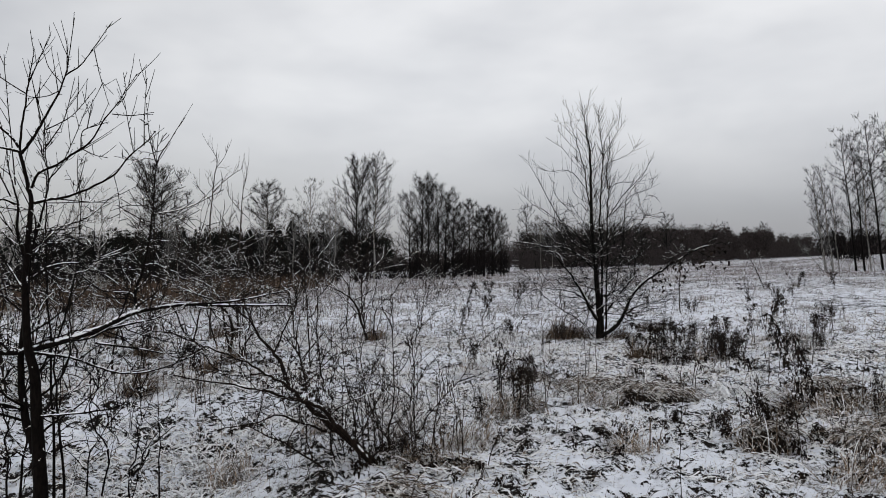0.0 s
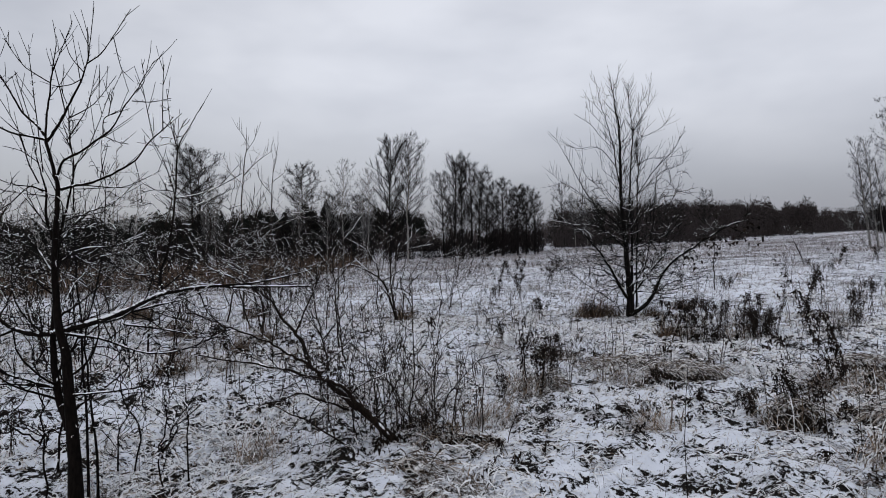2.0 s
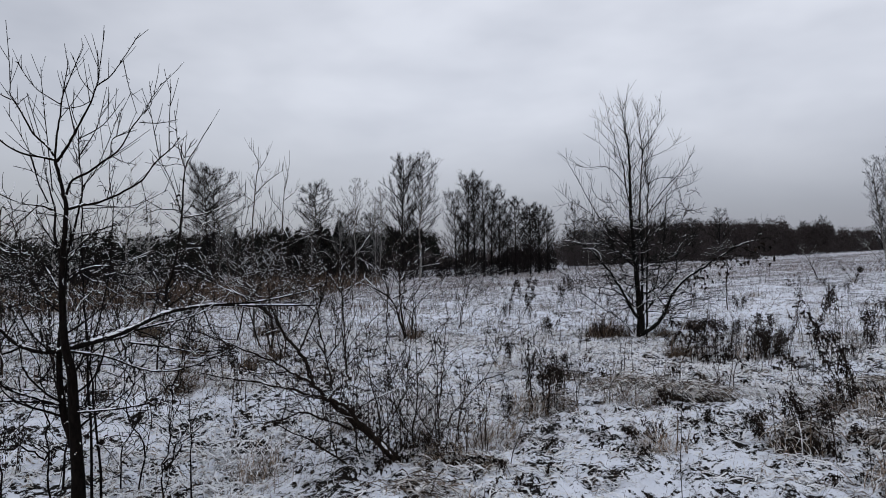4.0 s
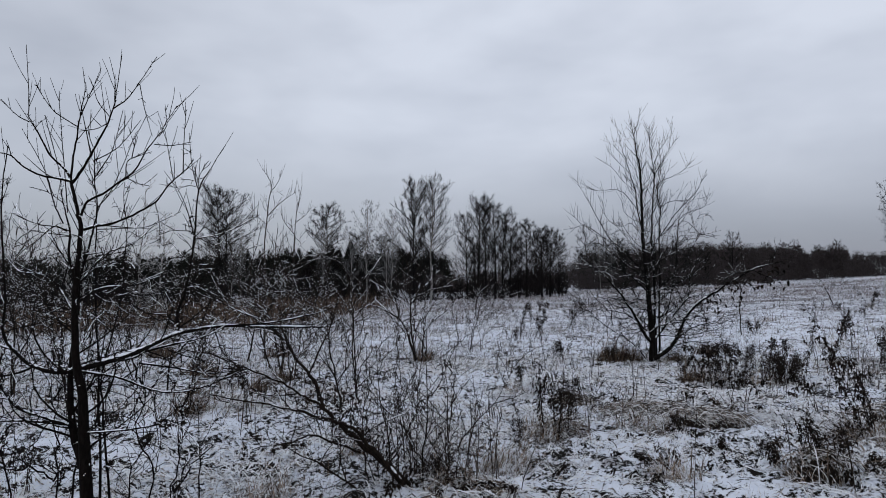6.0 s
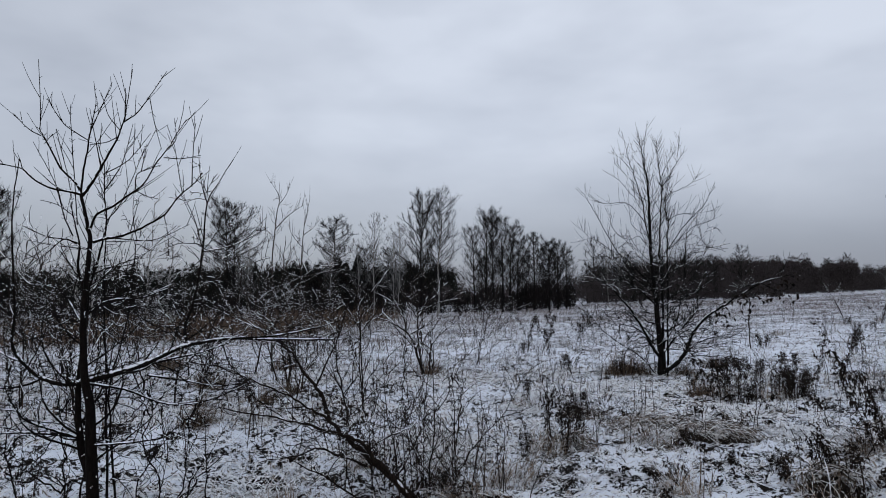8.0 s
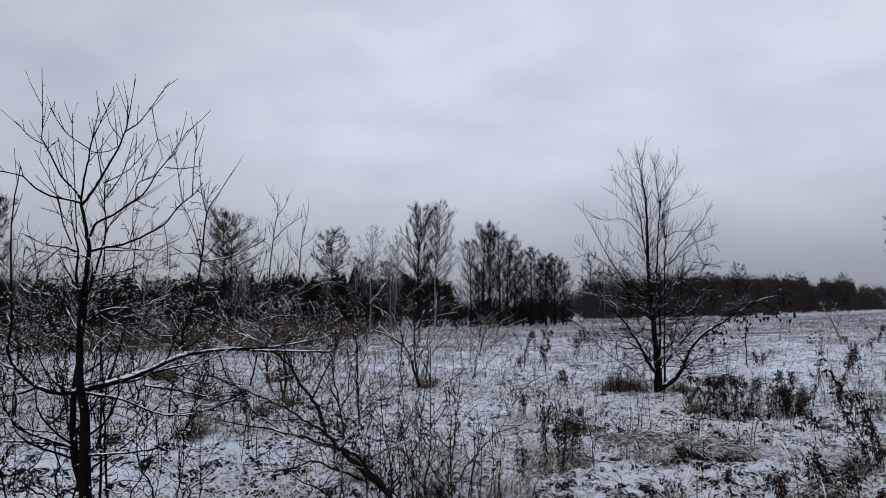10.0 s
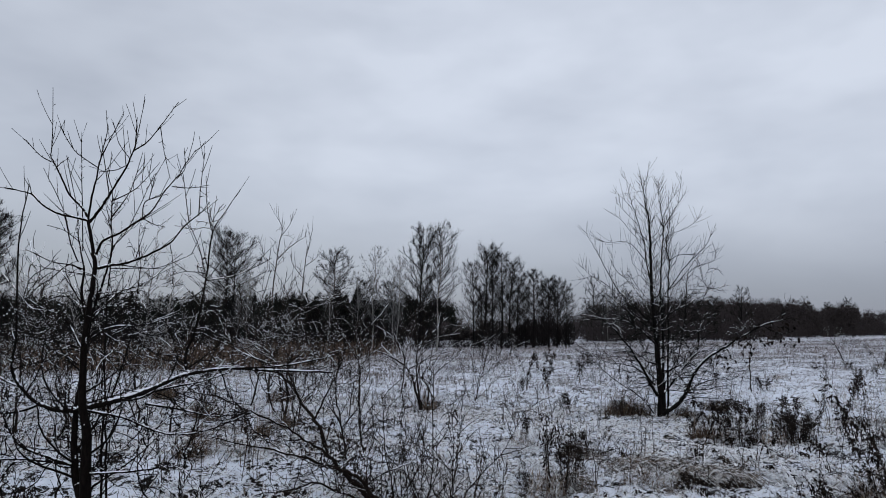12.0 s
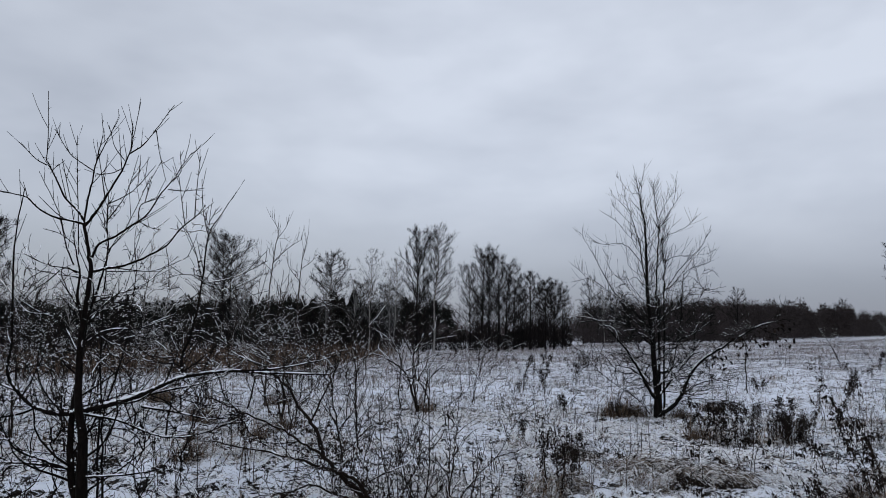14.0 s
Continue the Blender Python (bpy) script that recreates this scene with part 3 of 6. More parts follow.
FRUIT_STEMS = [
    ('trunk', 0.047, 0.011, [(0.05, 0.00, 0.00), (0.02, -0.01, 0.49), (0.01, -0.02, 0.83), (-0.04, -0.03, 1.09), (-0.05, -0.04, 1.47), (-0.02, -0.06, 1.77), (0.00, -0.07, 2.01), (-0.01, -0.08, 2.10), (-0.04, -0.09, 2.24), (-0.06, -0.10, 2.34)]),
    ('trunk', 0.031, 0.0025, [(0.00, 0.02, 0.33), (-0.09, 0.03, 0.58), (-0.13, 0.05, 0.94), (-0.11, 0.06, 1.29), (-0.13, 0.07, 1.65), (-0.19, 0.09, 1.83), (-0.19, 0.10, 2.00), (-0.23, 0.11, 2.13), (-0.28, 0.12, 2.30), (-0.31, 0.14, 2.45), (-0.44, 0.15, 2.88)]),
    ('trunk', 0.013, 0.003, [(-0.06, 0.00, 1.40), (-0.05, 0.01, 1.65), (-0.01, 0.03, 1.85), (0.03, 0.04, 2.03), (0.04, 0.06, 2.17), (0.01, 0.07, 2.35), (-0.01, 0.09, 2.58), (-0.07, 0.10, 2.75)]),
    ('limb', 0.0087, 0.00261, [(-0.06, -0.10, 2.34), (-0.14, -0.15, 2.36), (-0.21, -0.20, 2.37), (-0.30, -0.25, 2.42), (-0.36, -0.30, 2.49), (-0.43, -0.35, 2.51), (-0.49, -0.40, 2.52)]),
    ('limb', 0.00348, 0.002, [(-0.36, -0.30, 2.49), (-0.38, -0.30, 2.56)]),
    ('limb', 0.0087, 0.002, [(-0.07, -0.10, 2.37), (-0.12, -0.10, 2.44), (-0.22, -0.10, 2.53), (-0.29, -0.10, 2.65), (-0.36, -0.10, 2.77), (-0.39, -0.10, 2.82), (-0.39, -0.10, 2.98), (-0.42, -0.10, 3.33)]),
]
FRUIT_LIMBS = [
    ('limb', 0.00435, 0.002, [(-0.38, -0.10, 2.77), (-0.44, -0.15, 2.81), (-0.52, -0.20, 2.91)]),
    ('limb', 0.00261, 0.002, [(-0.35, -0.10, 2.71), (-0.29, -0.10, 2.78)]),
    ('limb', 0.01131, 0.00217, [(-0.05, -0.10, 2.33), (0.01, -0.09, 2.42), (0.06, -0.07, 2.53), (0.11, -0.06, 2.63), (0.16, -0.04, 2.75), (0.20, -0.03, 2.87), (0.21, -0.01, 2.99), (0.24, 0.00, 3.27)]),
    ('limb', 0.00522, 0.00217, [(0.20, -0.03, 2.87), (0.28, 0.01, 2.95), (0.34, 0.06, 3.08), (0.45, 0.10, 3.28)]),
    ('limb', 0.00435, 0.00217, [(0.21, -0.03, 2.89), (0.19, 0.00, 3.13)]),
    ('limb', 0.00348, 0.002, [(0.36, 0.03, 3.06), (0.44, -0.04, 2.85), (0.53, -0.10, 2.65)]),
    ('limb', 0.00348, 0.002, [(0.18, -0.04, 2.81), (0.11, -0.07, 2.91), (0.09, -0.10, 3.01)]),
    ('limb', 0.00348, 0.00261, [(0.16, -0.04, 2.76), (0.07, -0.02, 2.73), (-0.07, 0.00, 2.72)]),
    ('limb', 0.00435, 0.002, [(-0.08, 0.00, 2.75), (-0.23, -0.03, 2.85), (-0.29, -0.07, 2.94), (-0.34, -0.10, 3.04)]),
]
FRUIT_LOWER = [
    ('bough', 0.009, 0.003, [(0.81, 0.50, 1.29), (1.15, 0.57, 1.31), (1.49, 0.63, 1.38), (1.65, 0.70, 1.44)]),
    ('bough', 0.01, 0.004, [(0.21, 0.20, 1.09), (0.48, 0.27, 1.16), (0.66, 0.33, 1.20), (0.85, 0.40, 1.27)]),
    ('bough', 0.013, 0.002, [(0.52, 0.40, 1.24), (0.48, 0.42, 1.39), (0.54, 0.43, 1.58), (0.59, 0.45, 1.96), (0.61, 0.47, 2.34), (0.70, 0.48, 2.51), (0.81, 0.50, 2.70)]),
    ('bough', 0.005, 0.002, [(0.59, 0.45, 1.96), (0.88, 0.38, 2.01), (1.16, 0.30, 2.13)]),
    ('bough', 0.005, 0.002, [(0.60, 0.45, 1.96), (0.53, 0.43, 2.21), (0.45, 0.40, 2.40)]),
    ('bough', 0.004, 0.002, [(0.61, 0.48, 2.33), (0.57, 0.44, 2.52), (0.56, 0.40, 2.78)]),
    ('bough', 0.018, 0.003, [(-0.08, 0.00, 1.00), (-0.23, -0.07, 1.01), (-0.37, -0.13, 1.10), (-0.46, -0.20, 1.28), (-0.40, -0.27, 1.53), (-0.40, -0.33, 2.14), (-0.31, -0.40, 2.54)]),
    ('bough', 0.011, 0.004, [(-0.09, 0.00, 0.62), (-0.24, -0.13, 0.71), (-0.32, -0.27, 0.81), (-0.34, -0.40, 1.00)]),
    ('bough', 0.011, 0.004, [(-0.10, 0.00, 0.63), (-0.34, -0.15, 0.68), (-0.47, -0.30, 0.70)]),
]
FRUIT_CROWN = [
    ('limb', 0.00783, 0.002, [(-0.06, -0.10, 2.34), (-0.07, -0.07, 2.49), (-0.07, -0.03, 2.66), (-0.07, 0.00, 2.82), (-0.08, 0.03, 2.89), (-0.08, 0.07, 3.04), (-0.12, 0.10, 3.22)]),
    ('limb', 0.00435, 0.002, [(-0.08, 0.02, 2.83), (-0.03, 0.06, 3.01), (0.02, 0.10, 3.18)]),
    ('limb', 0.00957, 0.00217, [(0.02, -0.10, 2.10), (0.08, -0.12, 2.20), (0.21, -0.14, 2.25), (0.34, -0.16, 2.33), (0.45, -0.17, 2.40), (0.53, -0.19, 2.52), (0.63, -0.21, 2.63), (0.70, -0.23, 2.72), (0.78, -0.25, 2.82)]),
    ('limb', 0.00348, 0.002, [(0.60, -0.20, 2.57), (0.75, -0.25, 2.55), (0.91, -0.30, 2.56)]),
    ('limb', 0.00348, 0.002, [(0.64, -0.22, 2.62), (0.69, -0.21, 2.70), (0.67, -0.20, 2.82)]),
    ('limb', 0.00435, 0.002, [(0.37, -0.15, 2.36), (0.37, -0.13, 2.47), (0.45, -0.12, 2.51), (0.53, -0.10, 2.54)]),
    ('limb', 0.00348, 0.002, [(0.38, -0.15, 2.35), (0.50, -0.22, 2.30), (0.62, -0.30, 2.27)]),
    ('limb', 0.00348, 0.002, [(0.40, -0.13, 2.49), (0.42, -0.10, 2.69)]),
]
FRUIT_EAST = [
    ('limb', 0.01044, 0.00261, [(0.04, -0.10, 2.00), (0.14, -0.12, 2.02), (0.28, -0.14, 2.04), (0.43, -0.16, 2.09), (0.61, -0.19, 2.18), (0.72, -0.21, 2.30), (0.82, -0.23, 2.37), (0.90, -0.25, 2.45)]),
    ('limb', 0.00348, 0.002, [(0.75, -0.22, 2.31), (0.72, -0.23, 2.48), (0.70, -0.25, 2.64)]),
    ('limb', 0.00435, 0.002, [(0.82, -0.23, 2.36), (0.81, -0.21, 2.52), (0.82, -0.20, 2.80)]),
    ('limb', 0.00261, 0.002, [(0.61, -0.20, 2.18), (0.67, -0.25, 2.02), (0.70, -0.30, 1.87)]),
    ('limb', 0.00348, 0.002, [(0.07, 0.00, 2.01), (0.22, 0.07, 2.02), (0.40, 0.13, 2.04), (0.60, 0.20, 2.15)]),
    ('limb', 0.00435, 0.002, [(0.00, 0.08, 2.39), (0.10, 0.14, 2.61), (0.14, 0.20, 2.92)]),
    ('limb', 0.00435, 0.002, [(-0.02, 0.10, 2.52), (0.20, 0.05, 2.61), (0.39, 0.00, 2.79)]),
    ('limb', 0.00435, 0.002, [(0.02, 0.08, 2.16), (0.08, 0.19, 2.34), (0.19, 0.30, 2.77)]),
]
FRUIT_WEST = [
    ('limb', 0.00522, 0.002, [(-0.15, 0.05, 2.00), (-0.23, 0.00, 2.03), (-0.35, -0.05, 2.05), (-0.46, -0.10, 2.11)]),
    ('limb', 0.00348, 0.002, [(-0.17, 0.05, 1.97), (-0.42, 0.12, 2.00), (-0.70, 0.20, 2.05)]),
    ('limb', 0.00522, 0.002, [(-0.23, 0.08, 2.06), (-0.29, 0.05, 2.22), (-0.34, 0.03, 2.43), (-0.51, 0.00, 2.75)]),
    ('limb', 0.00348, 0.002, [(-0.24, 0.10, 2.21), (-0.34, 0.05, 2.29), (-0.44, 0.00, 2.32)]),
    ('limb', 0.00435, 0.002, [(-0.20, 0.08, 2.14), (-0.24, 0.09, 2.48), (-0.28, 0.09, 2.86), (-0.30, 0.10, 3.05)]),
    ('limb', 0.00522, 0.00261, [(-0.18, 0.05, 2.00), (-0.24, -0.01, 2.03), (-0.32, -0.07, 1.93), (-0.38, -0.14, 1.85), (-0.44, -0.20, 1.73)]),
    ('bough', 0.022, 0.006, [(-0.10, 0.00, 1.00), (0.09, 0.10, 1.05), (0.31, 0.20, 1.13), (0.42, 0.30, 1.20), (0.54, 0.40, 1.25), (0.81, 0.50, 1.29), (1.00, 0.60, 1.28), (1.47, 0.70, 1.27), (1.54, 0.80, 1.27)]),
]
FRUIT_SKIRT = [
    ('bough', 0.01, 0.003, [(-0.03, 0.00, 1.00), (0.18, 0.10, 0.95), (0.47, 0.20, 0.83), (0.74, 0.30, 0.85), (1.03, 0.40, 0.98)]),
    ('bough', 0.008, 0.003, [(0.30, 0.20, 1.04), (0.55, 0.30, 0.99), (0.73, 0.40, 0.94), (0.93, 0.50, 0.95)]),
    ('bough', 0.008, 0.003, [(-0.01, 0.00, 0.57), (0.31, -0.10, 0.61), (0.65, -0.20, 0.68), (0.79, -0.30, 0.78)]),
    ('bough', 0.009, 0.003, [(-0.04, -0.05, 1.41), (-0.34, 0.10, 1.67), (-0.67, 0.25, 1.71), (-0.92, 0.40, 1.84)]),
    ('bough', 0.007, 0.003, [(-0.07, 0.00, 1.59), (0.01, 0.20, 1.83), (0.12, 0.40, 1.93), (0.21, 0.60, 2.10)]),
    ('bough', 0.008, 0.003, [(-0.08, 0.00, 1.47), (0.19, -0.13, 1.59), (0.50, -0.27, 1.61), (0.82, -0.40, 1.69)]),
]
traced_tree("fruit_tree", "bare wild fruit tree with dark forked stems and snowy boughs", (-2.76, 4.6, 0.0), FRUIT_STEMS + FRUIT_LIMBS + FRUIT_CROWN + FRUIT_EAST + FRUIT_WEST + FRUIT_LOWER + FRUIT_SKIRT, M_APPLE, 3, side=(3, 0.40, 0), up=0.5, kids=1, thin=0.0025, spread=0.7, wobble=0.04, thicken=(0.6, 1.0), jitter=0.0015, least=0.004, snow=0.86, snow_from=0.009, bare_below=0.0075, spurs=16, spur=0.035, dots=0.45, dot=0.0042, sinuous=(("bough", "trunk"), 7, 0.55, 1, 0.05, 1.85), sink=0.4, trunk_taper=2.0, curl=0.13, twig_snow=0.18)
SUCKERS = [
    ('trunk', 0.011, 0.002, [(-0.24, 0.05, -0.06), (-0.28, 0.08, 0.67), (-0.34, 0.10, 1.52), (-0.35, 0.12, 2.14), (-0.40, 0.15, 2.55)]),
    ('trunk', 0.01, 0.002, [(-0.17, 0.05, -0.06), (-0.20, 0.03, 0.50), (-0.22, 0.01, 0.98), (-0.08, -0.01, 1.46), (-0.03, -0.03, 1.94), (-0.04, -0.05, 2.36)]),
    ('limb', 0.006, 0.002, [(0.09, -0.15, 0.04), (0.20, -0.30, 0.39), (0.47, -0.45, 0.70)]),
]
traced_tree("sapling", "thin bare suckers growing beside the fruit tree", (-2.5, 4.75, 0), SUCKERS, M_APPLE, 4, side=(6, 0.28, 1), up=0.5, sides=5, kids=2, thin=0.0024, sink=0.4, sinuous=(("trunk", "limb"), 8, 0.4, 1, 0.15), curl=0.22, least=0.004, twig_snow=0.1)
SWITCH = [
    ('trunk', 0.006, 0.002, [(-0.00, 0.00, -0.02), (-0.00, -0.01, 0.32), (-0.02, -0.02, 0.69)]),
    ('limb', 0.003, 0.0015, [(0.00, -0.02, 0.29), (-0.08, -0.07, 0.45), (-0.16, -0.12, 0.63)]),
    ('limb', 0.003, 0.0015, [(-0.00, -0.02, 0.35), (0.09, -0.02, 0.51), (0.17, -0.02, 0.65)]),
]
traced_tree("sapling", "knee-high thin bare sapling standing in snow", (-2.13, 5.12, 0), SWITCH, M_APPLE, 5, side=(5, 0.12, 0), up=0.5, sides=4, snow=0, thin=0.002, sink=0.4)

WAND = [('trunk', 0.0026, 0.0012, [(0.0, 0.0, -0.02), (0.01, 0.0, 0.4), (0.0, 0.01, 0.8), (0.012, 0.0, 1.12)])]
traced_tree("sapling", "single thin bare wand standing in the snow", (0.95, 2.76, 0.0), WAND, M_APPLE, 6, side=(2, 0.03, 0), up=0.6, sides=5, snow=0, thin=0.001, jitter=0.0015)

LONE_STEMS = [
    ('trunk', 0.07, 0.005, [(-0.06, 0.00, -0.09), (-0.05, 0.00, 0.53), (-0.10, 0.00, 1.20), (-0.15, 0.00, 1.87), (-0.20, 0.00, 2.32), (-0.21, 0.00, 2.94), (-0.22, 0.00, 3.57), (-0.24, 0.00, 3.91), (-0.29, 0.00, 4.19), (-0.32, 0.00, 4.42), (-0.35, 0.00, 4.60), (-0.41, 0.00, 4.80)]),
    ('trunk', 0.030, 0.005, [(0.02, 0.05, -0.05), (0.03, 0.06, 0.64), (0.01, 0.05, 1.98), (-0.01, 0.10, 2.44), (0.02, 0.15, 3.01), (0.07, 0.20, 3.47), (0.09, 0.25, 3.83), (0.06, 0.30, 4.18), (0.03, 0.35, 4.55), (0.05, 0.40, 4.79)]),
    ('trunk', 0.023, 0.004, [(0.08, -0.02, -0.05), (0.08, -0.04, 0.64), (0.09, -0.08, 1.98), (0.09, -0.17, 2.75), (0.10, -0.25, 3.02), (0.02, -0.33, 3.35), (0.07, -0.42, 3.72), (0.04, -0.50, 4.26)]),
    ('limb', 0.014, 0.004, [(-0.20, 0.00, 2.32), (-0.24, -0.04, 2.77), (-0.32, -0.09, 3.05), (-0.35, -0.13, 3.38), (-0.46, -0.17, 3.77), (-0.55, -0.21, 4.05), (-0.66, -0.26, 4.32), (-0.72, -0.30, 4.65)]),
]
LONE_LIMBS = [
    ('limb', 0.004, 0.003, [(-0.38, 0.00, 4.64), (-0.26, 0.00, 4.77), (-0.21, 0.00, 5.11)]),
    ('limb', 0.008, 0.003, [(0.10, 0.30, 3.74), (0.30, 0.40, 4.08), (0.48, 0.50, 4.39), (0.54, 0.60, 4.94)]),
    ('limb', 0.003, 0.003, [(0.47, 0.50, 4.35), (0.64, 0.60, 4.58)]),
    ('limb', 0.007, 0.003, [(0.12, 0.30, 3.46), (0.16, 0.20, 3.59), (0.39, 0.10, 3.71), (0.64, 0.00, 3.83), (0.69, -0.10, 3.93)]),
    ('limb', 0.007, 0.003, [(0.04, -0.40, 3.04), (0.23, -0.50, 3.14), (0.47, -0.60, 3.15), (0.79, -0.70, 3.18)]),
    ('limb', 0.009, 0.003, [(0.03, -0.30, 2.41), (0.25, -0.43, 2.79), (0.49, -0.55, 3.10), (0.66, -0.68, 3.29), (0.74, -0.80, 3.54)]),
    ('limb', 0.012, 0.003, [(0.01, 0.00, 0.64), (0.28, 0.07, 1.08), (0.45, 0.14, 1.87), (0.52, 0.21, 2.55), (0.59, 0.29, 2.84), (0.77, 0.36, 3.02), (1.13, 0.43, 3.14), (1.21, 0.50, 3.40)]),
    ('limb', 0.008, 0.003, [(-0.33, -0.10, 3.05), (-0.56, -0.20, 3.32), (-0.79, -0.30, 3.42), (-1.08, -0.40, 3.38), (-1.36, -0.50, 3.46)]),
]
LONE_WEST = [
    ('limb', 0.012, 0.003, [(-0.16, 0.00, 1.76), (-0.54, 0.05, 2.21), (-0.80, 0.10, 2.44), (-1.01, 0.15, 2.79), (-1.17, 0.20, 3.15), (-1.33, 0.25, 3.44), (-1.49, 0.30, 3.72)]),
    ('limb', 0.005, 0.003, [(-0.34, -0.10, 3.38), (-0.59, -0.07, 3.62), (-0.74, -0.03, 3.85), (-0.90, 0.00, 4.00)]),
    ('limb', 0.004, 0.003, [(-0.47, -0.20, 3.74), (-0.73, -0.30, 3.98), (-0.96, -0.40, 4.19)]),
    ('limb', 0.004, 0.003, [(-0.53, -0.20, 3.99), (-0.74, -0.05, 4.31), (-0.88, 0.10, 4.46)]),
    ('limb', 0.003, 0.003, [(-0.33, 0.00, 4.48), (-0.49, 0.10, 4.53), (-0.75, 0.20, 4.88)]),
    ('limb', 0.004, 0.003, [(-0.24, 0.00, 3.91), (-0.21, -0.15, 4.16), (-0.12, -0.30, 4.41)]),
    ('limb', 0.005, 0.003, [(-0.20, 0.00, 3.37), (-0.07, 0.03, 3.57), (0.07, 0.07, 3.78), (0.29, 0.10, 4.14)]),
    ('limb', 0.006, 0.004, [(-0.21, 0.00, 2.83), (-0.07, 0.10, 3.03), (0.02, 0.20, 3.24)]),
    ('limb', 0.006, 0.003, [(-0.24, 0.00, 2.55), (-0.46, -0.18, 2.76), (-0.65, -0.35, 2.69), (-0.95, -0.53, 2.79), (-1.13, -0.70, 3.26)]),
    ('limb', 0.006, 0.003, [(-0.64, 0.10, 2.27), (-1.04, 0.00, 2.55), (-1.33, -0.10, 2.72), (-1.65, -0.20, 2.66)]),
    ('limb', 0.005, 0.003, [(-0.80, 0.10, 2.44), (-1.06, 0.23, 2.57), (-1.38, 0.37, 2.82), (-1.60, 0.50, 3.07)]),
]
LONE_LOW = [
    ('bough', 0.026, 0.005, [(-0.07, 0.00, 0.42), (-0.26, -0.12, 0.65), (-0.44, -0.23, 0.99), (-0.67, -0.35, 1.32), (-1.01, -0.47, 1.70), (-1.34, -0.58, 1.92), (-1.83, -0.70, 1.97)]),
    ('bough', 0.013, 0.004, [(-0.15, 0.00, 0.64), (-0.53, 0.20, 0.97), (-1.06, 0.40, 1.05), (-1.38, 0.60, 1.24)]),
    ('bough', 0.011, 0.004, [(-0.12, 0.00, 0.03), (-0.42, 0.23, 0.40), (-1.06, 0.47, 0.84), (-1.48, 0.70, 1.42)]),
    ('bough', 0.034, 0.006, [(-0.03, -0.10, 0.10), (0.25, -0.20, 0.33), (0.39, -0.30, 0.61), (0.48, -0.40, 0.89), (0.67, -0.50, 1.16), (0.95, -0.60, 1.38), (1.29, -0.70, 1.62), (1.67, -0.80, 1.85), (2.08, -0.90, 1.97)]),
    ('bough', 0.006, 0.003, [(1.65, -0.70, 1.82), (1.39, -0.70, 1.78), (1.19, -0.70, 1.69)]),
    ('bough', 0.019, 0.004, [(-0.03, 0.00, 0.44), (0.35, 0.17, 0.86), (0.74, 0.35, 1.30), (0.85, 0.53, 1.76), (1.13, 0.70, 2.11)]),
    ('bough', 0.01, 0.004, [(0.44, -0.20, 0.55), (0.86, 0.05, 0.75), (1.59, 0.30, 0.85)]),
    ('bough', 0.011, 0.004, [(-0.12, 0.00, 1.31), (0.14, -0.30, 1.48), (0.44, -0.60, 1.64), (0.73, -0.90, 1.90)]),
    ('bough', 0.013, 0.004, [(-0.12, 0.00, 1.42), (-0.55, -0.30, 1.76), (-1.03, -0.60, 1.89), (-1.64, -0.90, 1.86)]),
    ('bough', 0.011, 0.004, [(-0.14, 0.00, 1.65), (-0.69, -0.20, 2.04), (-1.04, -0.40, 2.31), (-1.23, -0.60, 2.41)]),
    ('bough', 0.01, 0.004, [(-0.05, 0.00, 1.87), (0.39, 0.23, 2.16), (0.90, 0.47, 2.34), (1.08, 0.70, 2.64)]),
]
lone_rng = random.Random(77)
LONE_TWIGS = []
for k in range(34):
    u = 0.14 + 0.72 * (k + lone_rng.random()) / 34
    z = 4.35 * u
    a = 2.4 * k + lone_rng.uniform(-0.6, 0.6)
    reach = (1.55 - 1.2 * u) * lone_rng.choice((0.4, 0.6, 0.8, 0.95)) + 0.1
    x0, y0 = 0.02 - 0.30 * u, lone_rng.gauss(0, 0.04)
    rise = lone_rng.uniform(0.1, 0.5) + 1.3 * u
    LONE_TWIGS.append(("limb" if u > 0.45 else "bough", 0.013 - 0.008 * u, 0.0025, [(x0, y0, z)] + [(x0 + math.cos(a + 0.15 * math.sin(7 * v + k)) * reach * v, y0 + math.sin(a) * reach * v, z + reach * rise * (0.4 * v + 0.6 * v * v) + lone_rng.gauss(0, 0.02)) for v in (0.3, 0.65, 1)]))
lone = traced_tree("alder_tree", "lone bare alder with upswept twigs and a low sprawling bough", (3.2, 13.9, 0.0), [(k, a * (1.3 if k == 'bough' else 1.0), b * 0.6, p) for k, a, b, p in LONE_STEMS + LONE_LIMBS + LONE_WEST + LONE_LOW + LONE_TWIGS], M_RIGHT, 7, side=(9, 0.5, 0), up=0.55, wobble=0.04, jitter=0.006, trunk_share=1.5, spread=0.85, thin=0.0027, snow=0.6, snow_from=0.010, kids=0, least=0.004, bare_below=0.007, taper=1.0, trunk_taper=1.6, thicken=(0.5, 0.8), dots=0.08, dot=0.006, sinuous=(("bough",), 12, 0.7, 1, 0.12), curl=0.16, twig_snow=0.08)

